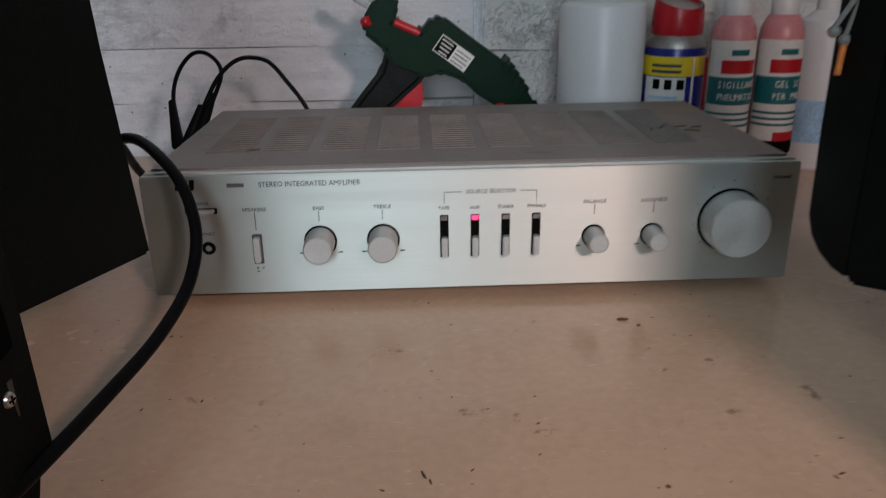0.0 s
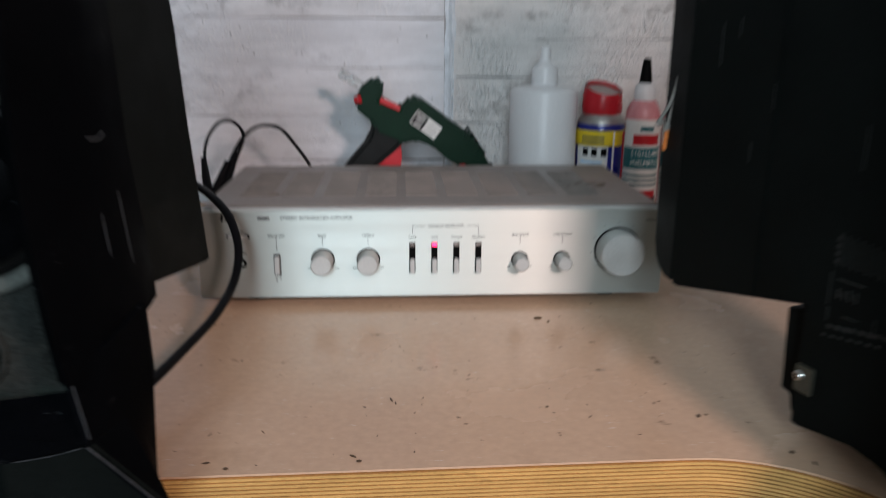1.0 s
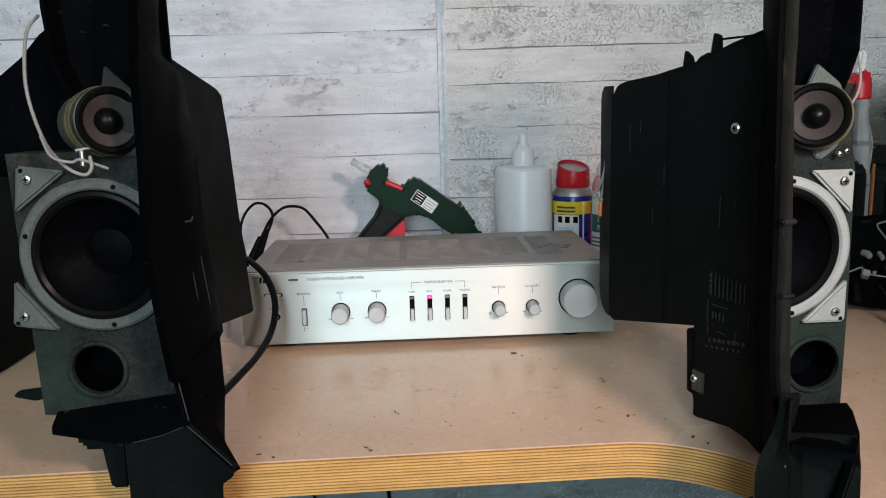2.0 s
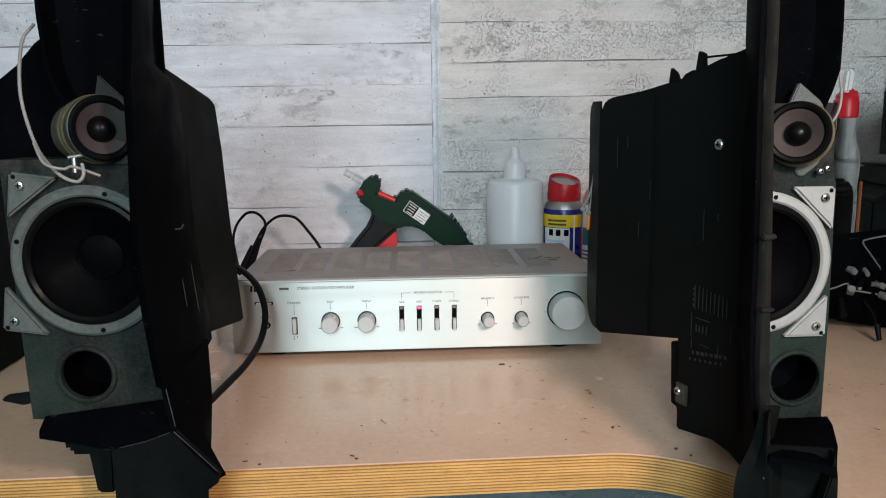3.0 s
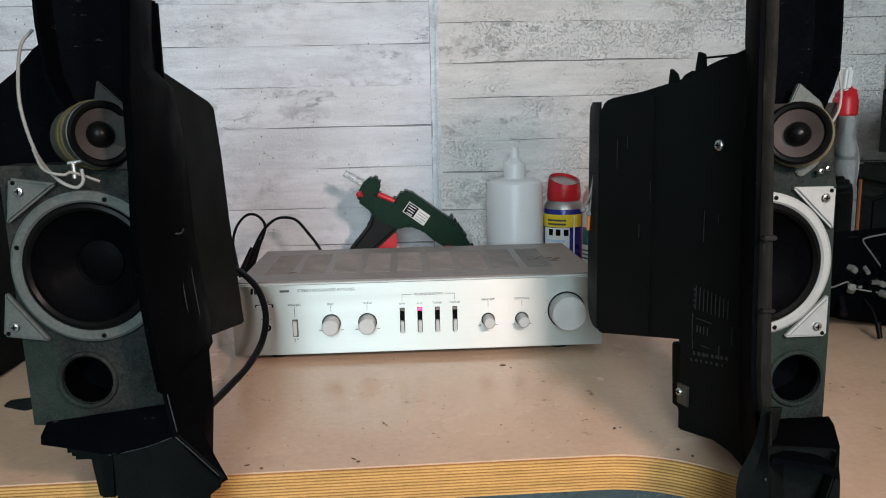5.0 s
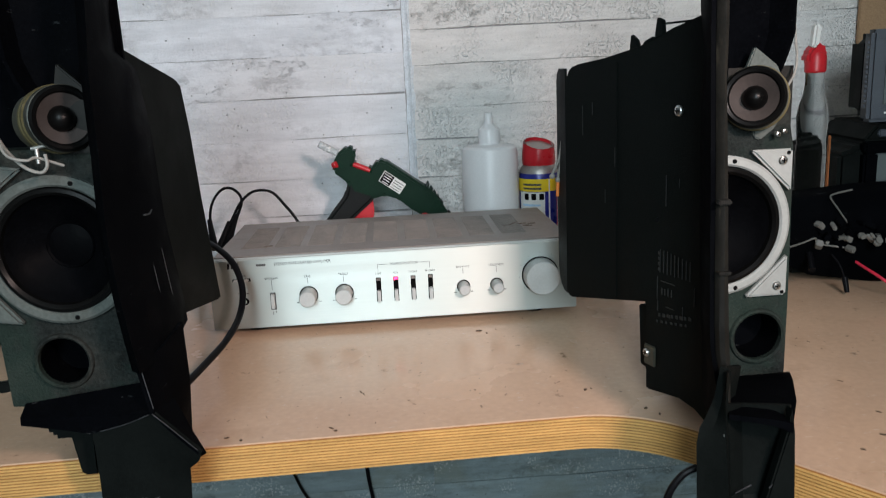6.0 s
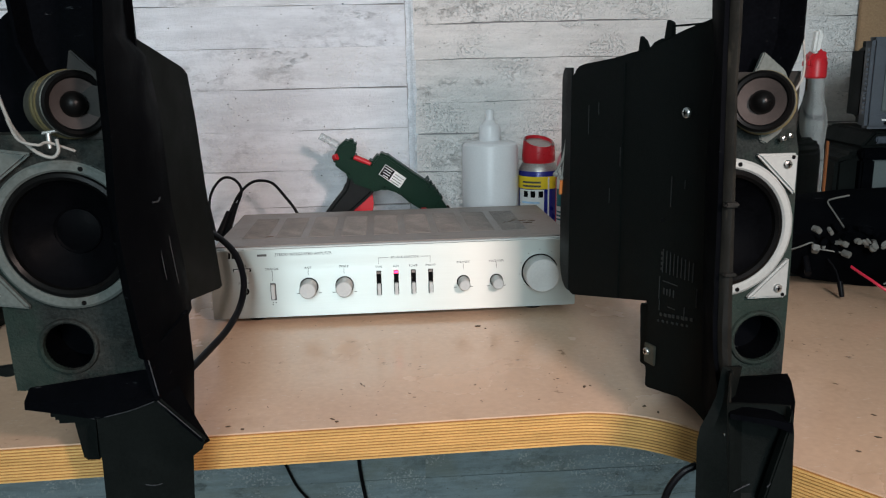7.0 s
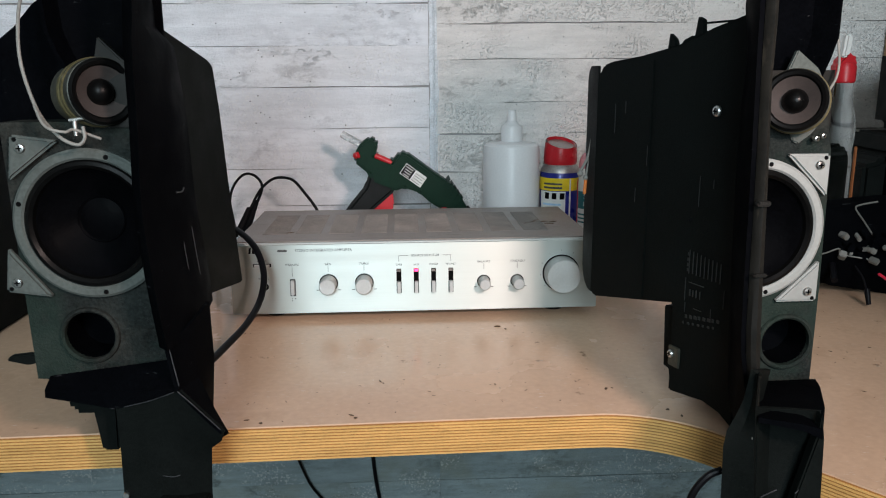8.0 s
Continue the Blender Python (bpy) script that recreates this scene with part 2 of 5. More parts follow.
def specks(m, scale, lo, hi, colour, amount, stretch=(1, 1, 1), detail=8):
    """Small stains of their own shape laid over a surface."""
    n, l = m.node_tree.nodes, m.node_tree.links
    target = n["Principled BSDF"].inputs["Base Color"]
    source = target.links[0].from_socket
    tc, mp, t, r, x = (n.new(k) for k in ("ShaderNodeTexCoord", "ShaderNodeMapping", "ShaderNodeTexNoise", "ShaderNodeMapRange", "ShaderNodeMix"))
    mp.inputs["Scale"].default_value = stretch
    l.new(tc.outputs["Object"], mp.inputs[0])
    l.new(mp.outputs[0], t.inputs["Vector"])
    t.inputs["Scale"].default_value, t.inputs["Detail"].default_value, t.inputs["Roughness"].default_value = scale, detail, 0.65
    r.inputs["From Min"].default_value, r.inputs["From Max"].default_value, r.inputs["To Max"].default_value = lo, hi, amount
    l.new(t.outputs["Fac"], r.inputs["Value"])
    x.data_type = "RGBA"
    x.inputs["B"].default_value = (*colour, 1)
    l.new(source, x.inputs["A"])
    l.new(r.outputs[0], x.inputs["Factor"])
    l.new(x.outputs["Result"], target)


specks(M_TABLE, 45, 0.66, 0.72, (0.16, 0.09, 0.05), 0.7)
specks(M_TABLE, 14, 0.58, 0.75, (0.4, 0.25, 0.15), 0.45)
specks(M_TABLE, 90, 0.66, 0.72, (0.75, 0.66, 0.58), 0.5, (1, 6, 1), 3)
specks(M_COVER, 30, 0.62, 0.72, (0.07, 0.055, 0.045), 0.6, (1, 3, 1))
specks(M_BLACK, 60, 0.68, 0.74, (0.08, 0.085, 0.09), 0.5, (1, 1, 5), 4)
specks(M_RIM, 50, 0.6, 0.7, (0.055, 0.047, 0.035), 0.6, (1, 1, 0.4), 6)
specks(M_BAFFLE, 9, 0.5, 0.6, (0.02, 0.035, 0.028), 0.6)
specks(M_PLY_A, 60, 0.64, 0.72, (0.3, 0.15, 0.05), 0.5, (0.4, 0.4, 1), 4)

# ==== mesh helpers ====
I4 = Matrix.Identity(4)


def part(name, bm, material, parent=None, label="", smooth=30):
    """Links a bmesh as one mesh object, in world coordinates, under a thing or part."""
    me = bpy.data.meshes.new(name)
    bmesh.ops.recalc_face_normals(bm, faces=bm.faces)
    bm.to_mesh(me)
    bm.free()
    me.materials.append(material)
    if smooth:
        me.shade_smooth()
        me.set_sharp_from_angle(angle=radians(smooth))
    ob = new(name, me)
    if parent:
        ob.parent = parent
        ob.matrix_parent_inverse = parent.matrix_world.inverted()
    if label:
        ob["label"] = label
    return ob


def thing(name, at, label, category, group=""):
    ob = new(name)
    ob.matrix_world = pose(*at)
    ob.empty_display_size = 0.03
    bpy.context.view_layer.update()
    return tagged(ob, label, category, group)


def prism(outline, lo, hi, m=I4, bevel=0.0, segs=2):
    """An outline in the frame's local x and z, pushed from local y lo to hi."""
    bm = bmesh.new()
    a = [bm.verts.new(m @ Vector((x, lo, z))) for x, z in outline]
    b = [bm.verts.new(m @ Vector((x, hi, z))) for x, z in outline]
    bm.faces.new(a)
    bm.faces.new(b[::-1])
    k = len(outline)
    for i in range(k):
        bm.faces.new((a[i], b[i], b[(i + 1) % k], a[(i + 1) % k]))
    bmesh.ops.recalc_face_normals(bm, faces=bm.faces)
    if bevel:
        edges = [e for e in bm.edges if len(e.link_faces) == 2 and e.calc_face_angle() > 0.35]
        bmesh.ops.bevel(bm, geom=edges, offset=bevel, segments=segs, affect="EDGES", clamp_overlap=True)
    return bm


def box(x0, x1, y0, y1, z0, z1, m=I4, bevel=0.0, segs=2):
    return prism([(x0, z0), (x1, z0), (x1, z1), (x0, z1)], y0, y1, m, bevel, segs)


def lathe(profile, m=I4, segs=40):
    """Profile of (radius, height) round the frame's local z."""
    bm = bmesh.new()
    rings = []
    for r, h in profile:
        if r < 1e-6:
            rings.append([bm.verts.new(m @ Vector((0, 0, h)))])
        else:
            rings.append([bm.verts.new(m @ Vector((r * math.cos(2 * math.pi * i / segs), r * math.sin(2 * math.pi * i / segs), h))) for i in range(segs)])
    for p, q in zip(rings, rings[1:]):
        for i in range(segs):
            j = (i + 1) % segs
            if len(p) == 1 and len(q) == 1:
                continue
            if len(p) == 1:
                bm.faces.new((p[0], q[i], q[j]))
            elif len(q) == 1:
                bm.faces.new((p[i], q[0], p[j]))
            else:
                bm.faces.new((p[i], q[i], q[j], p[j]))
    return bm


def cylinder(p, q, r, r2=None, segs=20, bevel=0.0):
    p, q = Vector(p), Vector(q)
    m = Matrix.Translation(p) @ (q - p).to_track_quat("Z", "Y").to_matrix().to_4x4()
    h = (q - p).length
    r2 = r if r2 is None else r2
    b = bevel
    prof = [(0, 0), (r - b, 0), (r, b), (r2, h - b), (r2 - b, h), (0, h)] if b else [(0, 0), (r, 0), (r2, h), (0, h)]
    return lathe(prof, m, segs)


def tube(points, r, segs=10, steps=8):
    """A round cable along a smooth path through the points."""
    pts = [Vector(p) for p in points]
    path = []
    ext = [2 * pts[0] - pts[1], *pts, 2 * pts[-1] - pts[-2]]
    for i in range(1, len(ext) - 2):
        a, b, c, d = ext[i - 1:i + 3]
        for k in range(steps):
            t = k / steps
            path.append(0.5 * ((2 * b) + (c - a) * t + (2 * a - 5 * b + 4 * c - d) * t * t + (3 * b - a - 3 * c + d) * t ** 3))
    path.append(pts[-1])
    bm = bmesh.new()
    rings = []
    up = Vector((0.13, 0.21, 0.97))
    for i, p in enumerate(path):
        d = (path[min(i + 1, len(path) - 1)] - path[max(i - 1, 0)]).normalized()
        s = d.cross(up).normalized()
        u = s.cross(d).normalized()
        up = u
        rings.append([bm.verts.new(p + r * (math.cos(2 * math.pi * k / segs) * s + math.sin(2 * math.pi * k / segs) * u)) for k in range(segs)])
    for a, b in zip(rings, rings[1:]):
        for k in range(segs):
            bm.faces.new((a[k], a[(k + 1) % segs], b[(k + 1) % segs], b[k]))
    bm.faces.new(rings[0])
    bm.faces.new(rings[-1][::-1])
    return bm


def join(*parts):
    out = bmesh.new()
    for bm in parts:
        me = bpy.data.meshes.new("tmp")
        bm.to_mesh(me)
        bm.free()
        out.from_mesh(me)
        bpy.data.meshes.remove(me)
    return out


def cut(bm, co, no):
    """Removes what lies on the side to which no points."""
    bmesh.ops.bisect_plane(bm, geom=[*bm.verts, *bm.edges, *bm.faces], plane_co=co, plane_no=no, clear_outer=True)
    return bm


def plate(outline, holes, lo, hi, segs=56):
    """An upright plate with round holes (x, z, radius), from y lo to hi."""
    bm = bmesh.new()

    def ring(pts):
        vs = [bm.verts.new((x, lo, z)) for x, z in pts]
        return [bm.edges.new((vs[i], vs[(i + 1) % len(vs)])) for i in range(len(vs))]

    edges = ring(outline)
    for x, z, r in holes:
        edges += ring([(x + r * math.cos(2 * math.pi * i / segs), z + r * math.sin(2 * math.pi * i / segs)) for i in range(segs)])
    bmesh.ops.triangle_fill(bm, edges=edges, use_beauty=True, use_dissolve=False)
    got = bmesh.ops.extrude_face_region(bm, geom=bm.faces[:])
    bmesh.ops.translate(bm, verts=[v for v in got["geom"] if isinstance(v, bmesh.types.BMVert)], vec=(0, hi - lo, 0))
    return bm


def frame_at(origin, x_axis, normal):
    """A frame whose local x runs along x_axis, local y along normal, local z up."""
    x, y = Vector(x_axis).normalized(), Vector(normal).normalized()
    z = x.cross(y).normalized()
    m = Matrix((x, y, z)).transposed().to_4x4()
    m.translation = origin
    return m


def lettering(name, text, size, m, material, parent, stretch=1.0):
    """Raised print; m: local x along the line, local y up the letters, local z out of the surface."""
    cu = bpy.data.curves.new(name, "FONT")
    cu.body, cu.size, cu.align_x, cu.align_y, cu.extrude, cu.resolution_u = text, size, "CENTER", "CENTER", 0.00015, 2
    tmp = bpy.data.objects.new(name, cu)
    scene.collection.objects.link(tmp)
    bpy.context.view_layer.update()
    me = bpy.data.meshes.new_from_object(tmp.evaluated_get(bpy.context.evaluated_depsgraph_get()))
    bpy.data.objects.remove(tmp)
    bpy.data.curves.remove(cu)
    me.transform(m @ Matrix.Diagonal((stretch, 1, 1, 1)))
    me.materials.clear()
    me.materials.append(material)
    ob = new(name, me)
    ob.parent = parent
    ob.matrix_parent_inverse = parent.matrix_world.inverted()
    return ob


def facing(x, y, z):
    """A print frame on an upright face that looks towards -y."""
    return Matrix.Translation((x, y, z)) @ pose(0, 0, 0, 90, 0, 0)

# ==== room ====
WALL_Y, TABLE_Z = 0.45, 0.75
SEAM_X = 0.04


def structure(name, bm, material, label, smooth=0):
    return tagged(part(name, bm, material, None, "", smooth), label, "structure", kind="structure")


structure("floor", box(-2.3, 2.6, -3.2, 0.6, -0.1, 0.0), M_FLOOR, "grey bare concrete garage floor")
# Unseen ceiling and walls, added to close the room and bounce soft fill.
structure("ceiling", box(-2.4, 2.7, -3.3, 0.7, 2.62, 2.72), M_CEIL, "unseen pale ceiling added above the bench")
structure("wall_west", box(-2.4, -2.3, -3.2, 0.6, 0.0, 2.62), M_ROOM, "unseen plain side wall added to close the room")
structure("wall_east", box(2.6, 2.7, -3.2, 0.6, 0.0, 2.62), M_ROOM, "unseen plain side wall added to close the room")
structure("wall_south", box(-2.4, 2.7, -3.3, -3.2, 0.0, 2.62), M_ROOM, "unseen plain wall added to close the garage")
wall_north = structure("wall_north", box(-2.3, 2.6, WALL_Y + 0.004, WALL_Y + 0.16, 0.0, 2.62), M_WALL_DARK, "white board-marked concrete wall behind the bench")

rnd = random.Random(7)


def joint_line(z, phase, sway):
    """A nearly level joint that wanders a little along the wall."""
    return lambda x: z + sway * (math.sin(3.1 * x + phase) + 0.6 * math.sin(11.0 * x + 2.3 * phase) + 0.35 * math.sin(37.0 * x + 4.1 * phase))


def joint_gap(phase, width):
    """The joint opens and closes along its run."""
    return lambda x: width * max(0.04, 0.45 + 0.55 * math.sin(8.0 * x + 1.7 * phase) + 0.35 * math.sin(29.0 * x + phase))


def wall_board(x0, x1, low_line, high_line, low_gap, high_gap, proud, material):
    """One board print in the concrete: a slab whose long edges follow the wandering joints."""
    bm = bmesh.new()
    k = max(8, int((x1 - x0) / 0.02))
    low, high = [], []
    for i in range(k + 1):
        x = x0 + (x1 - x0) * i / k
        low.append((x, low_line(x) + 0.5 * low_gap(x) + rnd.uniform(0, 0.0002)))
        high.append((x, high_line(x) - 0.5 * high_gap(x) - rnd.uniform(0, 0.0002)))
    y = WALL_Y - proud
    lf = [bm.verts.new((x, y, z)) for x, z in low]
    hf = [bm.verts.new((x, y, z)) for x, z in high]
    lb = [bm.verts.new((x, WALL_Y + 0.005, z - 0.0002)) for x, z in low]
    hb = [bm.verts.new((x, WALL_Y + 0.005, z + 0.0002)) for x, z in high]
    for i in range(k):
        bm.faces.new((lf[i], lf[i + 1], hf[i + 1], hf[i]))
        bm.faces.new((hf[i], hf[i + 1], hb[i + 1], hb[i]))
        bm.faces.new((lb[i], lb[i + 1], lf[i + 1], lf[i]))
    bm.faces.new((lf[0], hf[0], hb[0], lb[0]))
    bm.faces.new((lf[-1], lb[-1], hb[-1], hf[-1]))
    part("board", bm, material, wall_north, "", 0)

def board_courses(x0, x1, marks, material, sway, strong):
    lines = [joint_line(z, rnd.uniform(0, 6), sway) for z in marks]
    gaps = [joint_gap(rnd.uniform(0, 6), 0.0026 if any(abs(z - q) < 0.002 for q in strong) else 0.0011) for z in marks]
    for i in range(len(marks) - 1):
        # Boards under desk height take the concrete with shade in its colour.
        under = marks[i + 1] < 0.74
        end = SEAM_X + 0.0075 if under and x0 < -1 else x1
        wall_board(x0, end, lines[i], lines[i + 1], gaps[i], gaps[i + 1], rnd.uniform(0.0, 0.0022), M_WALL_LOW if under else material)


left_marks = [0.011 + 0.0667 * i for i in range(12)] + [0.812, 0.8765, 0.944, 1.013, 1.081, 1.149] + [1.216 + 0.068 * i for i in range(21)]
right_marks = [0.02 + 0.064 * i for i in range(12)] + [0.79, 0.866, 0.934, 0.987, 1.057, 1.117, 1.181] + [1.246 + 0.066 * i for i in range(21)]
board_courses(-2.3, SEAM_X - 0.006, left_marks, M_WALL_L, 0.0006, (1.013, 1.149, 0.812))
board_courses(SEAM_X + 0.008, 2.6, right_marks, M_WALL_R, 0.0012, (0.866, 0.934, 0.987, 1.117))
# filler rubbed into the upright seam
seam = bmesh.new()
prev = None
for i in range(66):
    z = 0.725 + i * 0.029
    w0, w1 = SEAM_X - 0.006 - rnd.uniform(0, 0.002), SEAM_X + 0.008 + rnd.uniform(0, 0.007)
    y = WALL_Y - 0.0015 - rnd.uniform(0, 0.0025)
    row = [seam.verts.new((w0, WALL_Y + 0.005, z)), seam.verts.new((SEAM_X + 0.001, y + 0.004, z)), seam.verts.new((SEAM_X + 0.005, y, z)), seam.verts.new((w1, WALL_Y + 0.001, z))]
    if prev:
        for k in range(3):
            seam.faces.new((prev[k], prev[k + 1], row[k + 1], row[k]))
    prev = row
part("seam_filler", seam, M_PAINT, wall_north, "bluish filler in the upright seam", 0)

# ==== corner desk ====
desk = thing("corner_desk", (0.3, 0.0, 0.0), "beige laminate corner desk with striped plywood edge", "desk")


def desk_front():
    """The front edge from the far left, round the inner curve, out along the slanted wing."""
    pts = [(-1.25, -0.3), (-0.34, -0.289), (0.0, -0.282), (0.14, -0.2792)]
    cx, cy, r = 0.147, -0.397, 0.118
    for i in range(1, 14):
        a = radians(90 - 4.0 * i)
        pts.append((cx + r * math.cos(a), cy + r * math.sin(a)))
    ex, ey = pts[-1]
    pts += [(ex + 0.35, ey - 0.448), (ex + 0.75, ey - 0.96)]
    return pts


FRONT = desk_front()


def slab(front, z0, z1, inset=0.0):
    out = [(x, y + inset) for x, y in front] + [(1.9, front[-1][1] + inset), (1.9, WALL_Y - 0.006), (-1.25, WALL_Y - 0.006)]
    bm = bmesh.new()
    a = [bm.verts.new((x, y, z0)) for x, y in out]
    b = [bm.verts.new((x, y, z1)) for x, y in out]
    bm.faces.new(a)
    bm.faces.new(b)
    for i in range(len(out)):
        j = (i + 1) % len(out)
        bm.faces.new((a[i], a[j], b[j], b[i]))
    return bm


part("tabletop", slab(FRONT, TABLE_Z - 0.0014, TABLE_Z), M_TABLE, desk, "", 20)
part("core", slab(FRONT, TABLE_Z - 0.031, TABLE_Z - 0.0014, 0.004), M_PLY_B, desk, "", 20)


def edge_strip(z0, z1, out):
    """One layer of the plywood edge, following the front."""
    bm = bmesh.new()
    prev = None
    for i, (x, y) in enumerate(FRONT):
        p = Vector(FRONT[max(i - 1, 0)])
        q = Vector(FRONT[min(i + 1, len(FRONT) - 1)])
        d = (q - p).normalized()
        nx, ny = d.y, -d.x
        row = [bm.verts.new((x - nx * 0.002, y - ny * 0.002 + 0.004, z0)), bm.verts.new((x + nx * out, y + ny * out, z0)), bm.verts.new((x + nx * out, y + ny * out, z1)), bm.verts.new((x - nx * 0.002, y - ny * 0.002 + 0.004, z1))]
        if prev:
            for k in range(4):
                bm.faces.new((prev[k], prev[(k + 1) % 4], row[(k + 1) % 4], row[k]))
        prev = row
    return bm


layers = 11
for i in range(layers):
    z0 = TABLE_Z - 0.031 + i * 0.0296 / layers
    part("ply_layer", edge_strip(z0, z0 + 0.00165, 0.0012), M_PLY_A, desk, "", 20)
    part("ply_seam", edge_strip(z0 + 0.00165, z0 + 0.0296 / layers, 0.0004), M_PLY_B, desk, "", 20)
for x, y in ((-1.2, 0.1), (1.75, 0.1), (1.2, -0.95)):
    part("leg", box(x - 0.02, x + 0.02, y - 0.25 if y > 0 else y - 0.02, y + 0.25 if y > 0 else y + 0.02, 0.0, TABLE_Z - 0.031), M_PLY_B, desk)

# ==== amplifier ====
amp = thing("stereo_amplifier", (0, 0.1, TABLE_Z), "slim silver stereo amplifier with brown-grey steel cover", "amplifier")
AZ0, AZ1, AW = 0.758, 0.841, 0.2175
front_panel = part("front_panel", box(-AW, AW, 0.0, 0.006, AZ0, AZ1, bevel=0.0008), M_PANEL, amp, "brushed silver front panel")
uv = front_panel.data.uv_layers.new(name="brush")
for loop in front_panel.data.loops:
    co = front_panel.data.vertices[loop.vertex_index].co
    uv.data[loop.index].uv = (co.z * 4, -co.x * 4)
part("panel_lip", box(-AW + 0.001, AW - 0.001, 0.006, 0.012, AZ0 + 0.001, AZ1 + 0.001, bevel=0.0006), M_KNOB, amp)
AD = 0.225
cover = part("cover", prism([(-AW + 0.002, AZ0 + 0.002), (AW - 0.002, AZ0 + 0.002), (AW - 0.002, AZ1 + 0.002), (-AW + 0.002, AZ1 + 0.002)], 0.012, AD, bevel=0.0022), M_COVER, amp, "dusty brown-grey steel cover")
for i in range(9):
    x = -0.172 + i * 0.0405
    w = 0.0155
    lines = [box(x - w, x + w, 0.055 + k * 0.0072, 0.0585 + k * 0.0072, AZ1 + 0.0012, AZ1 + 0.0026) for k in range(18)]
    part("vent", join(*lines), M_SLOT, cover, "row of dark vent slots", 0)
for x, y, dx, dy in ((0.15, 0.1, 0.012, 0.01), (0.163, 0.106, 0.014, 0.004), (0.17, 0.096, 0.012, -0.004), (0.158, 0.112, 0.008, 0.008), (0.178, 0.104, 0.01, 0.003), (0.144, 0.094, 0.004, 0.01), (-0.16, 0.06, 0.01, 0.003)):
    part("scuff", tube([(x, y, AZ1 + 0.0021), (x + 0.5 * dx, y + 0.6 * dy, AZ1 + 0.0025), (x + dx, y + dy, AZ1 + 0.0021)], 0.0007, 6, 4), M_DEBRIS, cover, "dark dirty scuff on the cover")
for x in (-0.17, 0.17):
    for y in (0.03, 0.19):
        part("foot", cylinder((x, y, TABLE_Z), (x, y, AZ0 + 0.004), 0.013, 0.015, bevel=0.001), M_RUBBER, amp)


def amp_ring(x, z, r0, r1):
    # A flat black ring is drawn for the shaded gap round the knob.
    m = Matrix.Translation((x, -0.0002, z)) @ pose(0, 0, 0, 90, 0, 0)
    part("knob_shade_ring", lathe([(r0, 0), (r1, 0), (r1, 0.0003), (r0, 0.0003)], m, 48), M_INK, amp, "flat black ring for the shaded gap round the knob")


def amp_knob(x, z, r, gap, depth):
    amp_ring(x, z, r - 0.0005, r + gap)
    m = Matrix.Translation((x, 0, z)) @ pose(0, 0, 0, 90, 0, 0)
    part("knob", lathe([(0, 0.0004), (r, 0.0004), (r, depth * 0.12), (r * 0.975, depth - 0.0009), (r * 0.975 - 0.0008, depth), (0, depth)], m, 48), M_KNOB, amp, "satin silver knob")


for x, z, r, gap, depth in ((-0.1035, 0.7945, 0.0098, 0.0012, 0.02), (-0.0615, 0.7945, 0.0098, 0.0012, 0.02), (0.0805, 0.793, 0.0068, 0.0012, 0.018), (0.1205, 0.793, 0.0068, 0.0012, 0.018), (0.1735, 0.8015, 0.0208, 0.0016, 0.02)):
    amp_knob(x, z, r, gap, depth)


def amp_print(text, x, z, size, stretch=1.0):
    lettering("lettering", text, size, facing(x, -0.0002, z), M_INK_G, amp, stretch)


def amp_line(x0, x1, z0, z1):
    part("printed_line", box(x0, x1, -0.0003, 0.0, z0, z1), M_INK_G, amp, "", 0)


def selector(x, lit):
    slot = part("selector_slot", box(x - 0.0029, x + 0.0029, -0.0004, 0.0002, 0.7805, 0.8105, bevel=0.0003), M_INK, amp, "black slot with a sliding silver key")
    part("key", box(x - 0.002, x + 0.002, -0.0055, 0.0, 0.7815, 0.7955, bevel=0.0006), M_KNOB, slot, "small silver push key")
    part("indicator", box(x - 0.0022, x + 0.0022, -0.001, 0.0, 0.8068, 0.8098), M_LED if lit else M_SLOT, slot, "glowing red indicator" if lit else "")


for i, word in enumerate(("TAPE", "AUX", "TUNER", "PHONO")):
    x = -0.0205 + 0.0206 * i
    selector(x, i == 1)
    amp_print(word, x, 0.8152, 0.0034)
amp_line(-0.0205, -0.0201, 0.8185, 0.8262)
amp_line(0.0409, 0.0413, 0.8185, 0.8262)
amp_line(-0.0205, -0.009, 0.826, 0.8264)
amp_line(0.0305, 0.0413, 0.826, 0.8264)
amp_print("SOURCE SELECTOR", 0.0108, 0.8262, 0.0038)
for word, x, top in (("SPEAKERS", -0.1455, 0.8175), ("BASS", -0.1035, 0.8175), ("TREBLE", -0.0615, 0.8175), ("BALANCE", 0.0805, 0.8172), ("LOUDNESS", 0.1205, 0.8172)):
    amp_print(word, x, top, 0.0036)
    amp_line(x - 0.00025, x + 0.00025, 0.8035 if abs(x) > 0.14 else 0.8085, 0.8155)
amp_print("VOLUME", 0.2055, 0.8305, 0.0032)
amp_print("STEREO INTEGRATED AMPLIFIER", -0.108, 0.8345, 0.0049, 0.93)
amp_line(-0.1615, -0.1505, 0.8332, 0.8358)
# maker's mark as plain dark blocks
for x0, x1 in ((-0.195, -0.1915), (-0.191, -0.1865), (-0.186, -0.182)):
    part("maker_mark", prism([(x0, 0.8318), (x1 - 0.001, 0.8318), (x1, 0.8388), (x0 + 0.0008, 0.8388)], -0.0003, 0.0), M_INK, amp, "", 0)
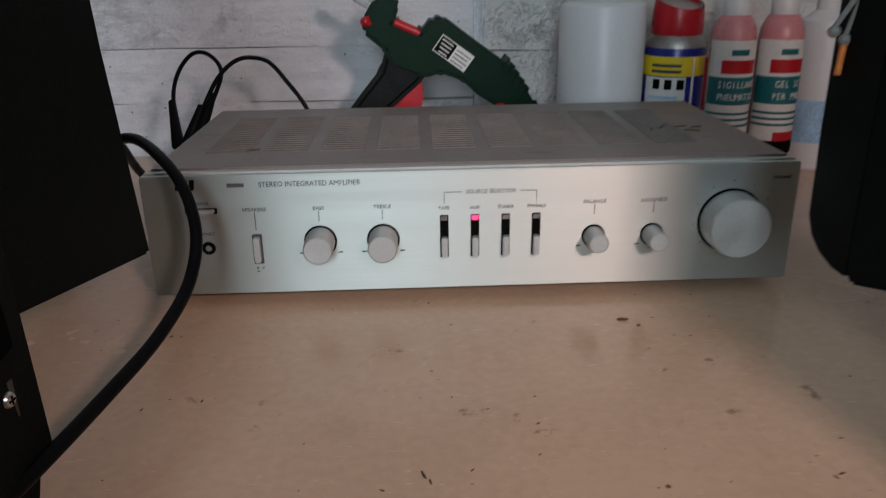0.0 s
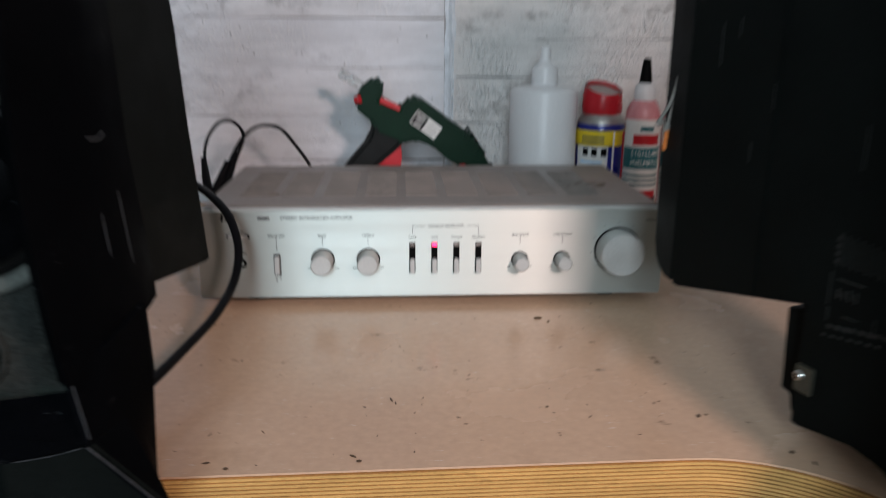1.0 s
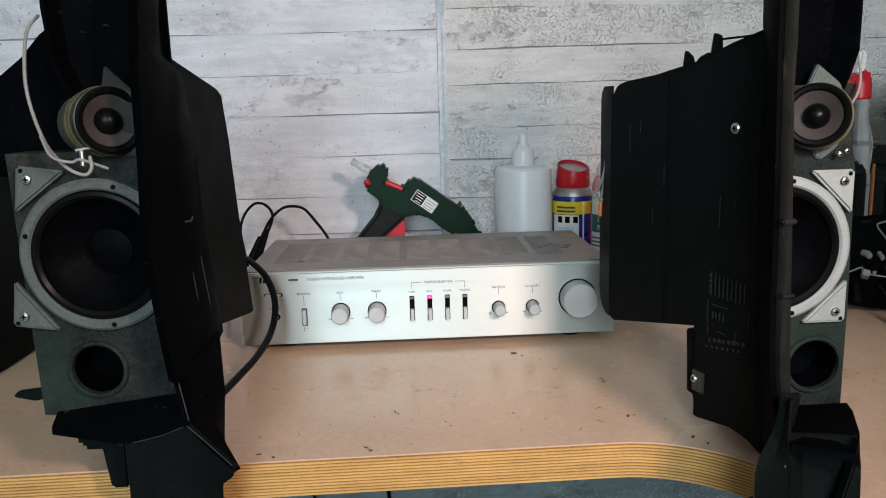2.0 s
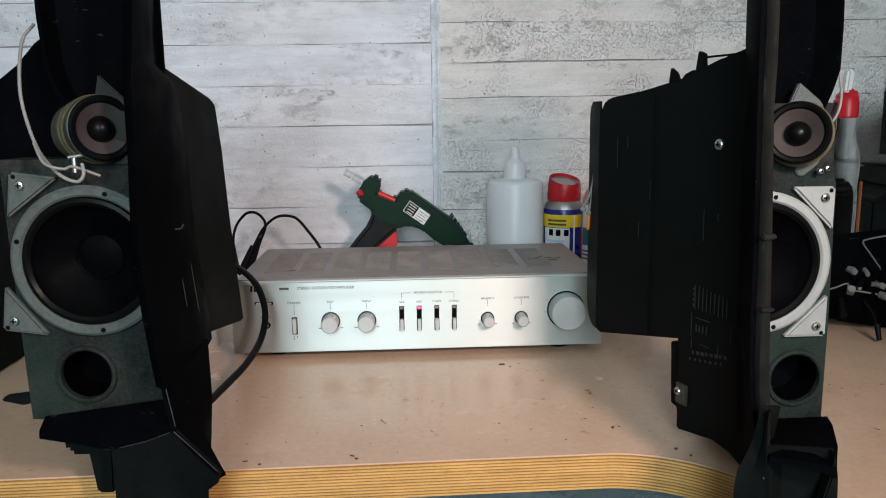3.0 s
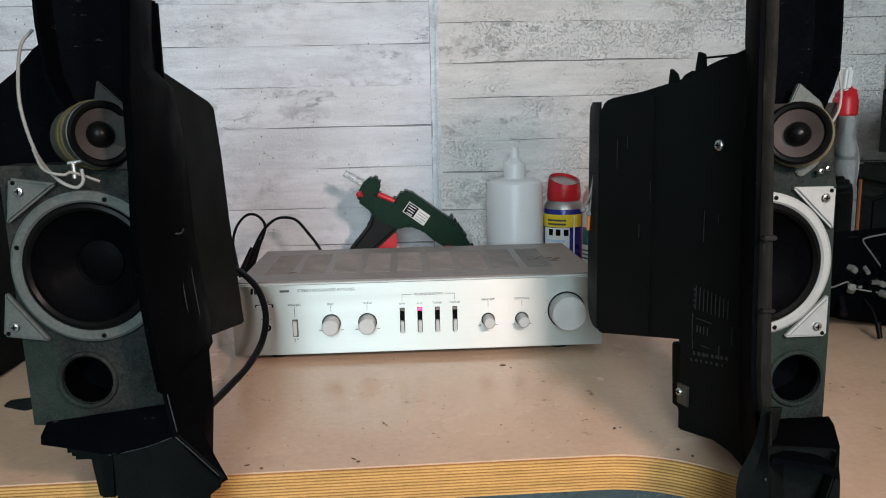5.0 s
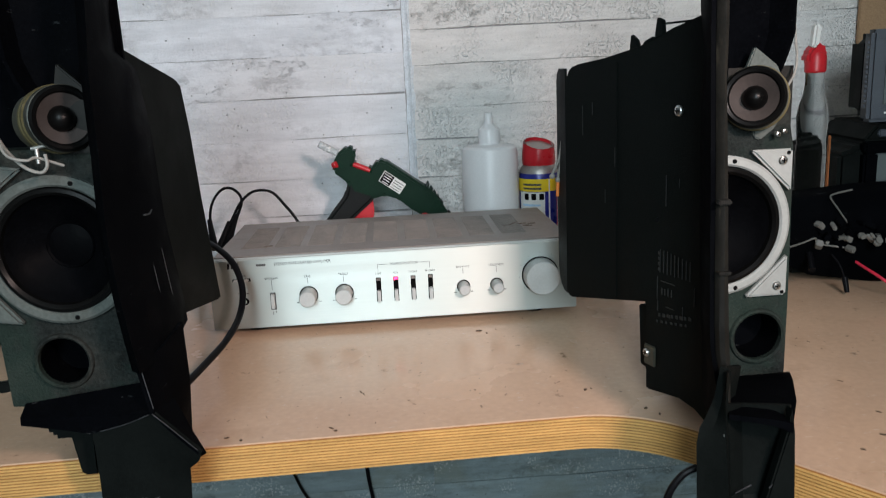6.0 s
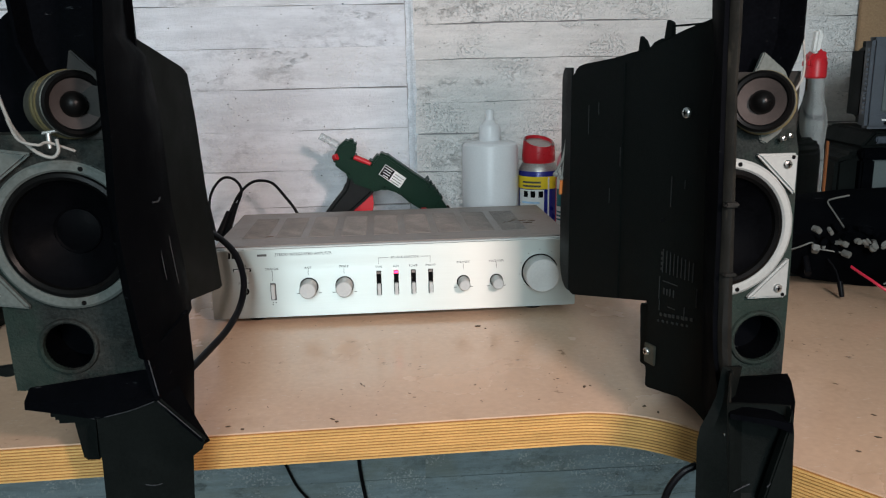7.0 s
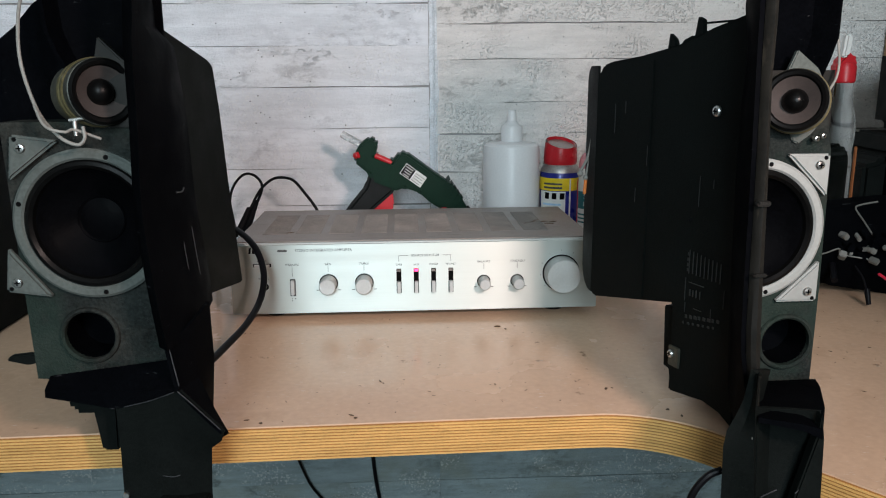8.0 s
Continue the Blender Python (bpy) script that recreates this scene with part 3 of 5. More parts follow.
# power key, speaker switch, headphone socket
power = part("power_key", box(-0.1905, -0.1695, -0.0004, 0.0, 0.8155, 0.8195, bevel=0.0003), M_INK, amp, "flat power push key in a dark slot")
part("key_face", box(-0.1888, -0.1712, -0.0045, 0.0, 0.8163, 0.8188, bevel=0.0005), M_KNOB, power)
sw = part("speaker_switch", box(-0.1488, -0.1422, -0.0005, 0.0, 0.7795, 0.8005, bevel=0.0003), M_INK_G, amp, "upright speaker slide switch")
part("slider", box(-0.1475, -0.1435, -0.005, 0.0, 0.7815, 0.799, bevel=0.0006), M_KNOB, sw)
amp_print("POWER", -0.18, 0.8225, 0.0032)
amp_print("PHONES", -0.179, 0.8015, 0.0032)
for x, z in ((-0.1468, 0.7765), (-0.1468, 0.774), (-0.1432, 0.7765), (-0.1815, 0.811), (-0.1815, 0.8075)):
    part("printed_dot", box(x - 0.0006, x + 0.0006, -0.0003, 0.0, z - 0.0006, z + 0.0006), M_INK_G, amp, "", 0)
mj = Matrix.Translation((-0.178, 0, 0.7915)) @ pose(0, 0, 0, 90, 0, 0)
part("headphone_socket", lathe([(0.0022, -0.004), (0.0022, 0.001), (0.0042, 0.0012), (0.0046, 0.0), (0.0046, -0.004), (0.0022, -0.004)], mj, 24), M_INK, amp, "dark headphone socket")
for x, r in ((-0.1035, 0.0128), (-0.0615, 0.0128), (0.0805, 0.0098), (0.1205, 0.0098)):
    for s in (-1, 1):
        part("printed_dot", box(x + s * r - 0.0016, x + s * r + 0.0016, -0.0003, 0.0, 0.7858, 0.7866), M_INK_G, amp, "", 0)
for k in range(9):
    a = radians(-220 + k * 32)
    cx, cz = 0.1745 + 0.0262 * math.cos(a), 0.803 - 0.0262 * math.sin(a)
    part("printed_dot", box(cx - 0.0004, cx + 0.0004, -0.0003, 0.0, cz - 0.0004, cz + 0.0004), M_INK_G, amp, "", 0)

# ==== car speakers ====


def screw(name, at, normal, r, parent):
    m = Matrix.Translation(at) @ Vector(normal).to_track_quat("Z", "Y").to_matrix().to_4x4()
    s = part(name, lathe([(0, -0.002), (r, -0.002), (r, 0.0006), (r * 0.8, 0.0016), (r * 0.35, 0.002), (0, 0.002)], m, 20), M_STEEL, parent, "bright cross-head screw")
    part("cross_slot", join(box(-r * 0.55, r * 0.55, -r * 0.13, r * 0.13, 0.0016, 0.0022, m), box(-r * 0.13, r * 0.13, -r * 0.55, r * 0.55, 0.0016, 0.0022, m)), M_INK, s, "", 0)


def woofer(parent, x, y, z, rin, rout, tilt, clip, ears, reach=0.86, M_RING=M_RING):
    """A round bass driver facing -y on its pressed frame, cut off at the housing's side wall to fit the camera's view.
    """
    m = Matrix.Translation((x, y, z)) @ pose(0, 0, 0, 90, 0, 0)
    k = clip or (Vector((0, 0, 0)), None)

    def trim(bm):
        return cut(bm, k[0], k[1]) if clip else bm

    d = rin
    w = part("woofer", trim(lathe([(rin, 0.004), (rin + 0.0015, 0.0055), (rout - 0.002, 0.0055), (rout, 0.004), (rout, 0.0), (rin, 0.0), (rin, 0.004)], m, 72)), M_RING, parent, "grey pressed frame with a black cone")
    part("surround", trim(lathe([(d, 0.003), (d * 0.975, 0.0055), (d * 0.92, 0.0065), (d * 0.87, 0.0045), (d * 0.85, 0.001)], m, 64)), M_RUBBER, w, "black rubber surround")
    prof = [(d * (0.85 - 0.55 * t), 0.001 - 0.021 * t ** 0.8) for t in [i / 8 for i in range(9)]]
    part("cone", trim(lathe(prof, m, 64)), M_CONE, w, "black cone")
    part("dust_cap", trim(lathe([(d * 0.36, -0.021), (d * 0.395, -0.0185), (d * 0.37, -0.0165), (d * 0.34, -0.0178), (d * 0.26, -0.0168), (d * 0.13, -0.016), (0, -0.0158)], m, 48)), M_CONE, w, "domed black dust cap")
    for ang in ears:
        ear = pose(0, 0, 0, 0, tilt, 0)
        sx, sz = ang
        c = Vector((sx * rout * reach, 0, sz * rout * 0.86))
        tri = [(c.x + sx * 0.0105, c.z + sz * 0.0105), (c.x - sx * 0.023, c.z + sz * 0.0105), (c.x + sx * 0.0105, c.z - sz * 0.023)]
        mm = Matrix.Translation((x, y, z)) @ ear
        e = part("mounting_ear", prism(tri, -0.0062, 0.0, mm, 0.0018), M_RING, w, "triangular mounting ear")
        screw("screw", mm @ Vector((c.x + sx * 0.002, -0.0064, c.z + sz * 0.002)), (0, -1, 0), 0.0036, e)
        hole = mm @ Vector((c.x + sx * 0.0065, -0.0064, c.z + sz * 0.0075))
        part("hole", cylinder(hole, hole + Vector((0, 0.001, 0)), 0.0016, segs=12), M_INK, e, "", 0)
    for a in (80, 170, 285):
        q = m @ Vector((0.5 * (rin + rout) * math.cos(radians(a - tilt)), 0.5 * (rin + rout) * math.sin(radians(a - tilt)), 0.0057))
        part("hole", cylinder(q, q + Vector((0, 0.0008, 0)), 0.0018, segs=12), M_INK, w, "", 0)
    return w


def tweeter(parent, at, axis, r, length):
    """A small cone driver in its round magnet shell; axis points out of the front."""
    m = Matrix.Translation(at) @ Vector(axis).to_track_quat("Z", "Y").to_matrix().to_4x4()
    t = part("tweeter", lathe([(0, -length), (r * 0.86, -length), (r * 0.95, -length * 0.93), (r * 0.95, -length * 0.4), (r, -length * 0.36), (r, 0.0), (r * 0.93, 0.001), (r * 0.93, -0.002)], m, 48), M_TWBODY, parent, "aged round tweeter in a grey shell")
    part("band", join(lathe([(r * 1.0, -length * 0.33), (r * 1.04, -length * 0.3), (r * 1.04, -length * 0.22), (r * 1.0, -length * 0.19)], m, 48), lathe([(r * 0.96, -length * 0.55), (r * 1.01, -length * 0.53), (r * 1.01, -length * 0.45), (r * 0.96, -length * 0.42)], m, 48)), M_BRASS, t, "yellowed metal bands")
    part("surround", lathe([(r * 0.98, 0.0012), (r * 0.9, 0.003), (r * 0.8, 0.0022), (r * 0.74, 0.0)], m, 48), M_RUBBER, t, "black foam edge")
    part("cone", lathe([(r * 0.75, 0.0005), (r * 0.6, -0.002), (r * 0.36, -0.0055)], m, 48), M_TWCONE, t, "grey paper cone")
    part("dome", lathe([(r * 0.4, -0.006), (r * 0.37, -0.002), (r * 0.28, 0.0015), (r * 0.15, 0.0035), (0, 0.0042)], m, 32), M_RUBBER, t, "glossy black dome")
    return t


def port(parent, x, y, z, r):
    m = Matrix.Translation((x, y, z)) @ pose(0, 0, 0, 90, 0, 0)
    p = part("bass_port", lathe([(r * 0.86, -0.004), (r * 0.86, 0.0015), (r * 0.93, 0.003), (r, 0.0022), (r * 1.04, 0.0), (r * 1.04, -0.004)], m, 48), M_BAFFLE, parent, "round bass port with a raised lip")
    # The tube is coloured black to stand for the shade inside it.
    part("port_tube", lathe([(r * 0.88, -0.003), (r * 0.88, -0.033), (0, -0.033), (0, -0.0325), (r * 0.86, -0.0325), (r * 0.86, -0.003)], m, 40), M_BLACK, p, "port inside coloured black for its shade")


def moulding(rows, thick):
    """A moulded shell through cross rows of points, given a thickness by offsetting along its normals."""
    bm = bmesh.new()
    grid = [[bm.verts.new(p) for p in row] for row in rows]
    for a, b in zip(grid, grid[1:]):
        for i in range(len(a) - 1):
            bm.faces.new((a[i], a[i + 1], b[i + 1], b[i]))
    bmesh.ops.recalc_face_normals(bm, faces=bm.faces)
    bmesh.ops.solidify(bm, geom=bm.faces[:], thickness=thick)
    return bm

# ---- housing that stands by the power cable ----
left = thing("car_speaker_panel", (-0.23, -0.28, TABLE_Z), "black plastic car speaker panel with exposed drivers", "car speaker", "car speaker panels")
LB = -0.32
part("baffle", plate([(-0.293, 0.812), (-0.188, 0.806), (-0.19, 0.99), (-0.205, 1.004), (-0.297, 1.004)], [(-0.2405, 0.931, 0.0465), (-0.2505, 0.8455, 0.021)], LB, LB + 0.034), M_BAFFLE, left, "dusty dark grey baffle board")
part("box_back", prism([(-0.29, 0.765), (-0.2, 0.765), (-0.205, 1.0), (-0.293, 1.0)], LB + 0.034, -0.19, bevel=0.006), M_BLACK2, left, "black box behind the baffle")
woofer(left, -0.2395, LB, 0.931, 0.0468, 0.0548, 8, (Vector((-0.1935, 0, 0.93)), Vector((1, 0, 0.08))), ((-1, 1), (-1, -1)), 0.86, M_RING_SHADE)
port(left, -0.2505, LB, 0.8455, 0.0215)
tweeter(left, (-0.2185, LB - 0.012, 1.025), (0.62, -0.78, 0.06), 0.0232, 0.046)
part("tweeter_bracket", prism([(-0.236, 1.0), (-0.2, 1.0), (-0.2, 1.04), (-0.222, 1.062)], LB - 0.004, LB + 0.004, bevel=0.001), M_RIM, left, "bent dark tweeter bracket")
part("wire_tag", join(cylinder((-0.2355, LB - 0.022, 0.996), (-0.2355, LB - 0.022, 1.006), 0.0016), cylinder((-0.24, LB - 0.02, 1.006), (-0.228, LB - 0.02, 1.008), 0.0013)), M_STEEL, left, "small soldered tag")
# side cover towards the amplifier
LP = frame_at((-0.184, -0.088, 0), (-0.03, -0.2, 0), (0.2, -0.03, 0))
def leaning(bm, z0, slope):
    for v in bm.verts:
        v.co.x -= (v.co.z - z0) * slope
    return bm


part("side_cover", leaning(prism([(0.0, 0.822), (0.0, 0.826), (0.002, 0.93), (0.0, 1.0), (0.003, 1.044), (0.012, 1.05), (0.14, 1.085), (0.2, 1.085), (0.2, 0.80), (0.135, 0.84)], -0.006, 0.0, LP, 0.002), 0.82, 0.065), M_BLACK2, left, "flat black side cover")
part("cover_tab", prism([(0.125, 0.752), (0.2, 0.752), (0.2, 0.85), (0.118, 0.845), (0.112, 0.8), (0.118, 0.77)], -0.005, 0.0, LP, 0.0015), M_BLACK2, left, "lower tab of the side cover")
left_clip = part("spring_clip", box(0.126, 0.139, -0.001, 0.0022, 0.8, 0.818, LP, 0.0006), M_TWBODY, left, "bent steel spring clip")
screw("screw", LP @ Vector((0.132, 0.0028, 0.811)), LP.to_3x3() @ Vector((0, 1, 0)), 0.0034, left_clip)


def between(z, table):
    """Straight-line values of a small table of heights and numbers."""
    for (za, a), (zb, b) in zip(table, table[1:]):
        if z <= zb:
            return a + (b - a) * max(0.0, z - za) / (zb - za)
    return table[-1][1]


def left_back(z):
    return (between(z, ((0.774, -0.179), (0.824, -0.178), (0.872, -0.18), (0.939, -0.187), (1.012, -0.189), (1.056, -0.194), (1.069, -0.204), (1.09, -0.208), (1.17, -0.206))), -0.25, z)


def left_front(z):
    return (between(z, ((0.818, -0.175), (0.855, -0.181), (0.903, -0.186), (0.949, -0.189), (1.001, -0.1865), (1.055, -0.1855), (1.111, -0.181), (1.17, -0.178))), -0.365, z)


zs = [0.85, 0.872, 0.9, 0.92, 0.94, 0.96, 0.98, 1.0, 1.02, 1.04, 1.056, 1.069, 1.09, 1.12, 1.17]
rows = []
for i, z in enumerate(zs):
    a, b = Vector(left_back(z)), Vector(left_front(z))
    swell = 0.0022 + 0.0011 * math.sin(2.1 * i)
    rows.append([a, a.lerp(b, 0.18) + Vector((swell, 0, 0)), a.lerp(b, 0.45) + Vector((swell * 1.7, 0, 0)), a.lerp(b, 0.7) + Vector((swell * 1.4 + 0.0008 * math.sin(3.3 * i), 0, 0)), a.lerp(b, 0.92) + Vector((0.0015, 0, 0)), b, b + Vector((-0.0035, 0.004, 0)), b + Vector((-0.005, 0.04, 0))])
part("edge_moulding", moulding(rows, -0.003), M_BLACK, left, "scuffed glossy black edge moulding", 60)
# pillar above the tweeter, in the blacker plastic to stand for its inner shade
part("pillar", moulding([[Vector((x0, -0.318, z)), Vector((x0 + 0.004, -0.3, z)), Vector((x0 + 0.03, -0.289, z)), Vector((-0.208, -0.289, z)), Vector((x1, -0.325, z)), Vector((x1 + 0.003, -0.358, z))] for z, x0, x1 in ((1.035, -0.246, -0.193), (1.05, -0.254, -0.192), (1.066, -0.2595, -0.191), (1.1, -0.262, -0.189), (1.17, -0.262, -0.185))], 0.003), M_BLACK, left, "hollow black upper pillar", 40)
part("back_flange", prism([(-0.345, 0.985), (-0.19, 0.985), (-0.19, 1.12), (-0.255, 1.112), (-0.263, 1.1), (-0.282, 1.087), (-0.297, 1.071), (-0.345, 1.035)], -0.282, -0.274, bevel=0.002), M_BLACK, left, "sloping black flange behind the tweeter")
# lower moulding that hangs over the desk edge
part("lower_moulding", moulding([
    [(-0.2825, -0.3225, 0.815), (-0.253, -0.324, 0.819), (-0.225, -0.326, 0.823), (-0.186, -0.33, 0.829)],
    [(-0.281, -0.337, 0.81), (-0.252, -0.338, 0.808), (-0.226, -0.34, 0.808), (-0.1765, -0.364, 0.8185)],
    [(-0.281, -0.338, 0.804), (-0.249, -0.339, 0.798), (-0.23, -0.34, 0.794), (-0.1765, -0.362, 0.8165)]], 0.003), M_BLACK, left, "stepped black lower moulding", 25)
part("corner_moulding", moulding([
    [(-0.1805, -0.365, 0.852), (-0.171, -0.332, 0.858), (-0.166, -0.3, 0.864)],
    [(-0.175, -0.365, 0.818), (-0.1685, -0.337, 0.817), (-0.1645, -0.304, 0.819)],
    [(-0.1605, -0.363, 0.8), (-0.1575, -0.338, 0.79), (-0.172, -0.29, 0.77)],
    [(-0.1475, -0.36, 0.7835), (-0.1455, -0.352, 0.778), (-0.163, -0.32, 0.757)]], 0.003), M_BLACK, left, "creased black corner of the moulding", 25)
part("hanging_leg", moulding([
    [(-0.23, -0.34, 0.795), (-0.204, -0.35, 0.803), (-0.1755, -0.3655, 0.818), (-0.147, -0.3605, 0.783)],
    [(-0.229, -0.342, 0.775), (-0.204, -0.349, 0.778), (-0.178, -0.357, 0.782), (-0.15, -0.358, 0.775)],
    [(-0.2285, -0.343, 0.762), (-0.204, -0.348, 0.761), (-0.178, -0.35, 0.762), (-0.1605, -0.347, 0.764)],
    [(-0.229, -0.344, 0.728), (-0.204, -0.348, 0.728), (-0.18, -0.349, 0.728), (-0.163, -0.345, 0.729)],
    [(-0.2305, -0.345, 0.64), (-0.206, -0.348, 0.64), (-0.182, -0.349, 0.64), (-0.165, -0.345, 0.64)]], 0.003), M_BLACK2, left, "black leg hanging below the desk edge", 30)
part("leg_lip", box(-0.2, -0.1645, -0.356, -0.346, 0.724, 0.7275, bevel=0.001), M_BLACK2, left, "narrow lip across the leg")
part("foot_tab", prism([(-0.2515, 0.7505), (-0.238, 0.7505), (-0.236, 0.80), (-0.258, 0.805)], -0.265, -0.32, bevel=0.002), M_BLACK2, left, "square foot standing on the desk")
# Pale lines paint the highlights along the creases, and scuffs on the leg.
for path in ([(-0.1755, -0.3675, 0.8185), (-0.168, -0.3665, 0.81), (-0.16, -0.365, 0.8), (-0.149, -0.3625, 0.786)], [(-0.179, -0.3655, 0.817), (-0.2, -0.3535, 0.806), (-0.222, -0.345, 0.798)], [(-0.2, -0.3475, 0.7435), (-0.19, -0.349, 0.7425), (-0.182, -0.3485, 0.7445)], [(-0.185, -0.3485, 0.7385), (-0.172, -0.3445, 0.739)], [(-0.208, -0.346, 0.7), (-0.18, -0.347, 0.701), (-0.168, -0.341, 0.702)]):
    part("highlight_scuff", tube(path, 0.0004, 6, 5), M_GLINT_SCUFF, left, "pale line of painted highlight and scuff")
# Painted highlight down the moulding's front edge.
part("highlight_scuff", tube([Vector(left_front(z)) + Vector((0.0012, -0.0012, 0)) for z in (0.822, 0.86, 0.9, 0.94, 0.975)], 0.0004, 6, 5), M_GLINT_SCUFF, left, "pale line of painted highlight and scuff")
for z in (0.835, 0.95):
    c = Vector(left_back(z)).lerp(Vector(left_front(z)), 0.45) + Vector((0.0062, 0, 0))
    # A pale stroke paints the highlight of each dent.
    part("dent", tube([c + Vector((0, 0.014, 0.0015)), c + Vector((0.0012, 0.004, 0)), c + Vector((0.0005, -0.008, 0.0012))], 0.0006, 6, 5), M_GLINT_SCUFF, left, "dent drawn as a pale painted highlight")
for s0, s1, za, zb in ((0.5, 0.5, 0.872, 0.918), (0.28, 0.28, 0.878, 0.92), (0.28, 0.5, 0.872, 0.8725)):
    pa = Vector(left_back(za)).lerp(Vector(left_front(za)), s0) + Vector((0.0058, 0, 0))
    pb = Vector(left_back(zb)).lerp(Vector(left_front(zb)), s1) + Vector((0.0058, 0, 0))
    part("moulded_line", tube([pa, pa.lerp(pb, 0.5), pb], 0.0003, 6, 3), M_GLINT_SCUFF, left)
part("stud", cylinder((-0.226, -0.3445, 0.728), (-0.226, -0.349, 0.728), 0.0022), M_STEEL, left)
part("clip_tongue", prism([(-0.292, 0.832), (-0.312, 0.83), (-0.316, 0.826), (-0.3, 0.822), (-0.292, 0.824)], LB + 0.002, LB + 0.007, bevel=0.001), M_BLACK2, left, "small black clip tongue")
part("speaker_lead", tube([(-0.272, -0.30, 1.098), (-0.2755, -0.312, 1.086), (-0.274, -0.325, 1.06), (-0.272, -0.328, 1.038), (-0.262, -0.335, 1.012), (-0.246, -0.345, 0.996), (-0.2345, -0.345, 0.99), (-0.2295, -0.344, 0.994), (-0.2305, -0.342, 1.002)], 0.0012), M_WIRE_W, left, "thin dirty white speaker lead")
part("speaker_lead", tube([(-0.262, -0.34, 1.016), (-0.252, -0.35, 1.003), (-0.24, -0.35, 0.999), (-0.2355, -0.344, 1.0), (-0.222, -0.335, 0.993)], 0.001), M_WIRE_W, left, "thin dirty white speaker lead")

# ---- housing by the volume knob ----
right = thing("car_speaker_panel", (0.27, -0.28, TABLE_Z), "black plastic car speaker panel with lettered flat side", "car speaker", "car speaker panels")
RB = -0.31
part("baffle", plate([(0.25, 0.772), (0.315, 0.772), (0.315, 0.865), (0.313, 0.975), (0.308, 1.0), (0.25, 1.0), (0.25, 0.964), *[(0.2555 + 0.0472 * math.cos(a), 0.916 + 0.0472 * math.sin(a)) for a in [radians(96 - 192 * i / 30) for i in range(31)]], (0.25, 0.868)], [(0.291, 0.8225, 0.0223)], RB, RB + 0.034), M_BAFFLE, right, "dusty dark grey baffle board")
part("box_back", prism([(0.258, 0.765), (0.308, 0.765), (0.304, 1.03), (0.256, 1.03)], RB + 0.034, -0.2, bevel=0.006), M_BLACK2, right, "black box behind the baffle")
woofer(right, 0.2555, RB, 0.916, 0.0475, 0.0555, 0, (Vector((0.2505, 0, 0.9)), Vector((-1, 0, 0))), ((1, 1), (1, -1)), 0.8)
port(right, 0.291, RB, 0.8225, 0.0228)
tweeter(right, (0.2735, RB - 0.014, 1.0145), (-0.5, -0.85, 0.13), 0.0232, 0.03)
# The brackets take the shade-darkened frame grey too.
part("tweeter_bracket", prism([(0.27, 1.03), (0.2785, 1.051), (0.296, 1.037), (0.304, 1.02), (0.29, 1.015)], RB - 0.003, RB + 0.002, bevel=0.001), M_RING_SHADE, right, "pale bent tweeter bracket")
part("tweeter_bracket", prism([(0.278, 0.999), (0.301, 0.999), (0.296, 0.99), (0.285, 0.9815), (0.28, 0.984)], RB - 0.003, RB + 0.002, bevel=0.001), M_RING_SHADE, right, "pale bent tweeter bracket")
part("upper_baffle", box(0.252, 0.312, RB + 0.004, RB + 0.02, 0.97, 1.036), M_RIM, right, "dusty brown-black upper board")
for x, z in ((0.301, 0.988), (0.296, 0.986)):
    screw("screw", (x, RB - 0.008, z), (0, -1, 0), 0.0022, right)
RP = frame_at((0.1745, -0.138, 0), (0.0585, -0.17, 0), (0.17, 0.0585, 0))
part("side_cover", prism([(0.0, 0.82), (0.004, 0.8145), (0.126, 0.841), (0.1275, 0.761), (0.143, 0.7635), (0.1705, 0.768), (0.19, 0.7655), (0.207, 0.758), (0.209, 1.12), (0.196, 1.12), (0.193, 1.077), (0.179, 1.0737), (0.1555, 1.0685), (0.113, 1.0565), (0.064, 1.049), (0.0207, 1.0448), (0.008, 1.042), (0.0, 1.032)], 0.0, 0.006, RP, 0.0018), M_BLACK2, right, "flat black side cover")
# folded return along the cover's free edge
part("cover_return", moulding([[RP @ Vector((0.001, 0.002, z)), RP @ Vector((-0.3 * d, 0.16 * d, z)), RP @ Vector((-0.7 * d, 0.31 * d, z + 0.03 * max(0.0, 0.93 - z))), RP @ Vector((-d, 0.44 * d, z + 0.08 * max(0.0, 0.93 - z)))] for z, d in ((0.818, 0.034), (0.828, 0.04), (0.88, 0.042), (0.95, 0.042), (1.028, 0.042), (1.036, 0.038), (1.0415, 0.026))], 0.002), M_BLACK2, right, "folded return edge of the side cover", 50)
part("inner_step", prism([(0.108, 0.833), (0.13, 0.838), (0.13, 0.76), (0.1205, 0.7665), (0.1185, 0.7765), (0.111, 0.7775)], 0.007, 0.026, RP, 0.001), M_BLACK2, right, "stepped return of the side cover")
part("cover_rib", box(0.084, 0.0852, -0.001, 0.0, 0.834, 1.045, RP), M_BLACK2, right)
part("panel_lug", join(prism([(0.1, 1.054), (0.112, 1.056), (0.109, 1.062), (0.102, 1.0665)], 0.001, 0.005, RP, 0.0006), prism([(0.132, 1.06), (0.143, 1.064), (0.142, 1.075), (0.1355, 1.0775)], 0.001, 0.005, RP, 0.0006), box(0.142, 0.178, 0.002, 0.004, 1.0715, 1.073, RP), prism([(0.116, 1.0565), (0.13, 1.0605), (0.13, 1.0635), (0.12, 1.0605)], 0.001, 0.005, RP, 0.0006)), M_BLACK2, right, "thin moulded lugs on the top edge")
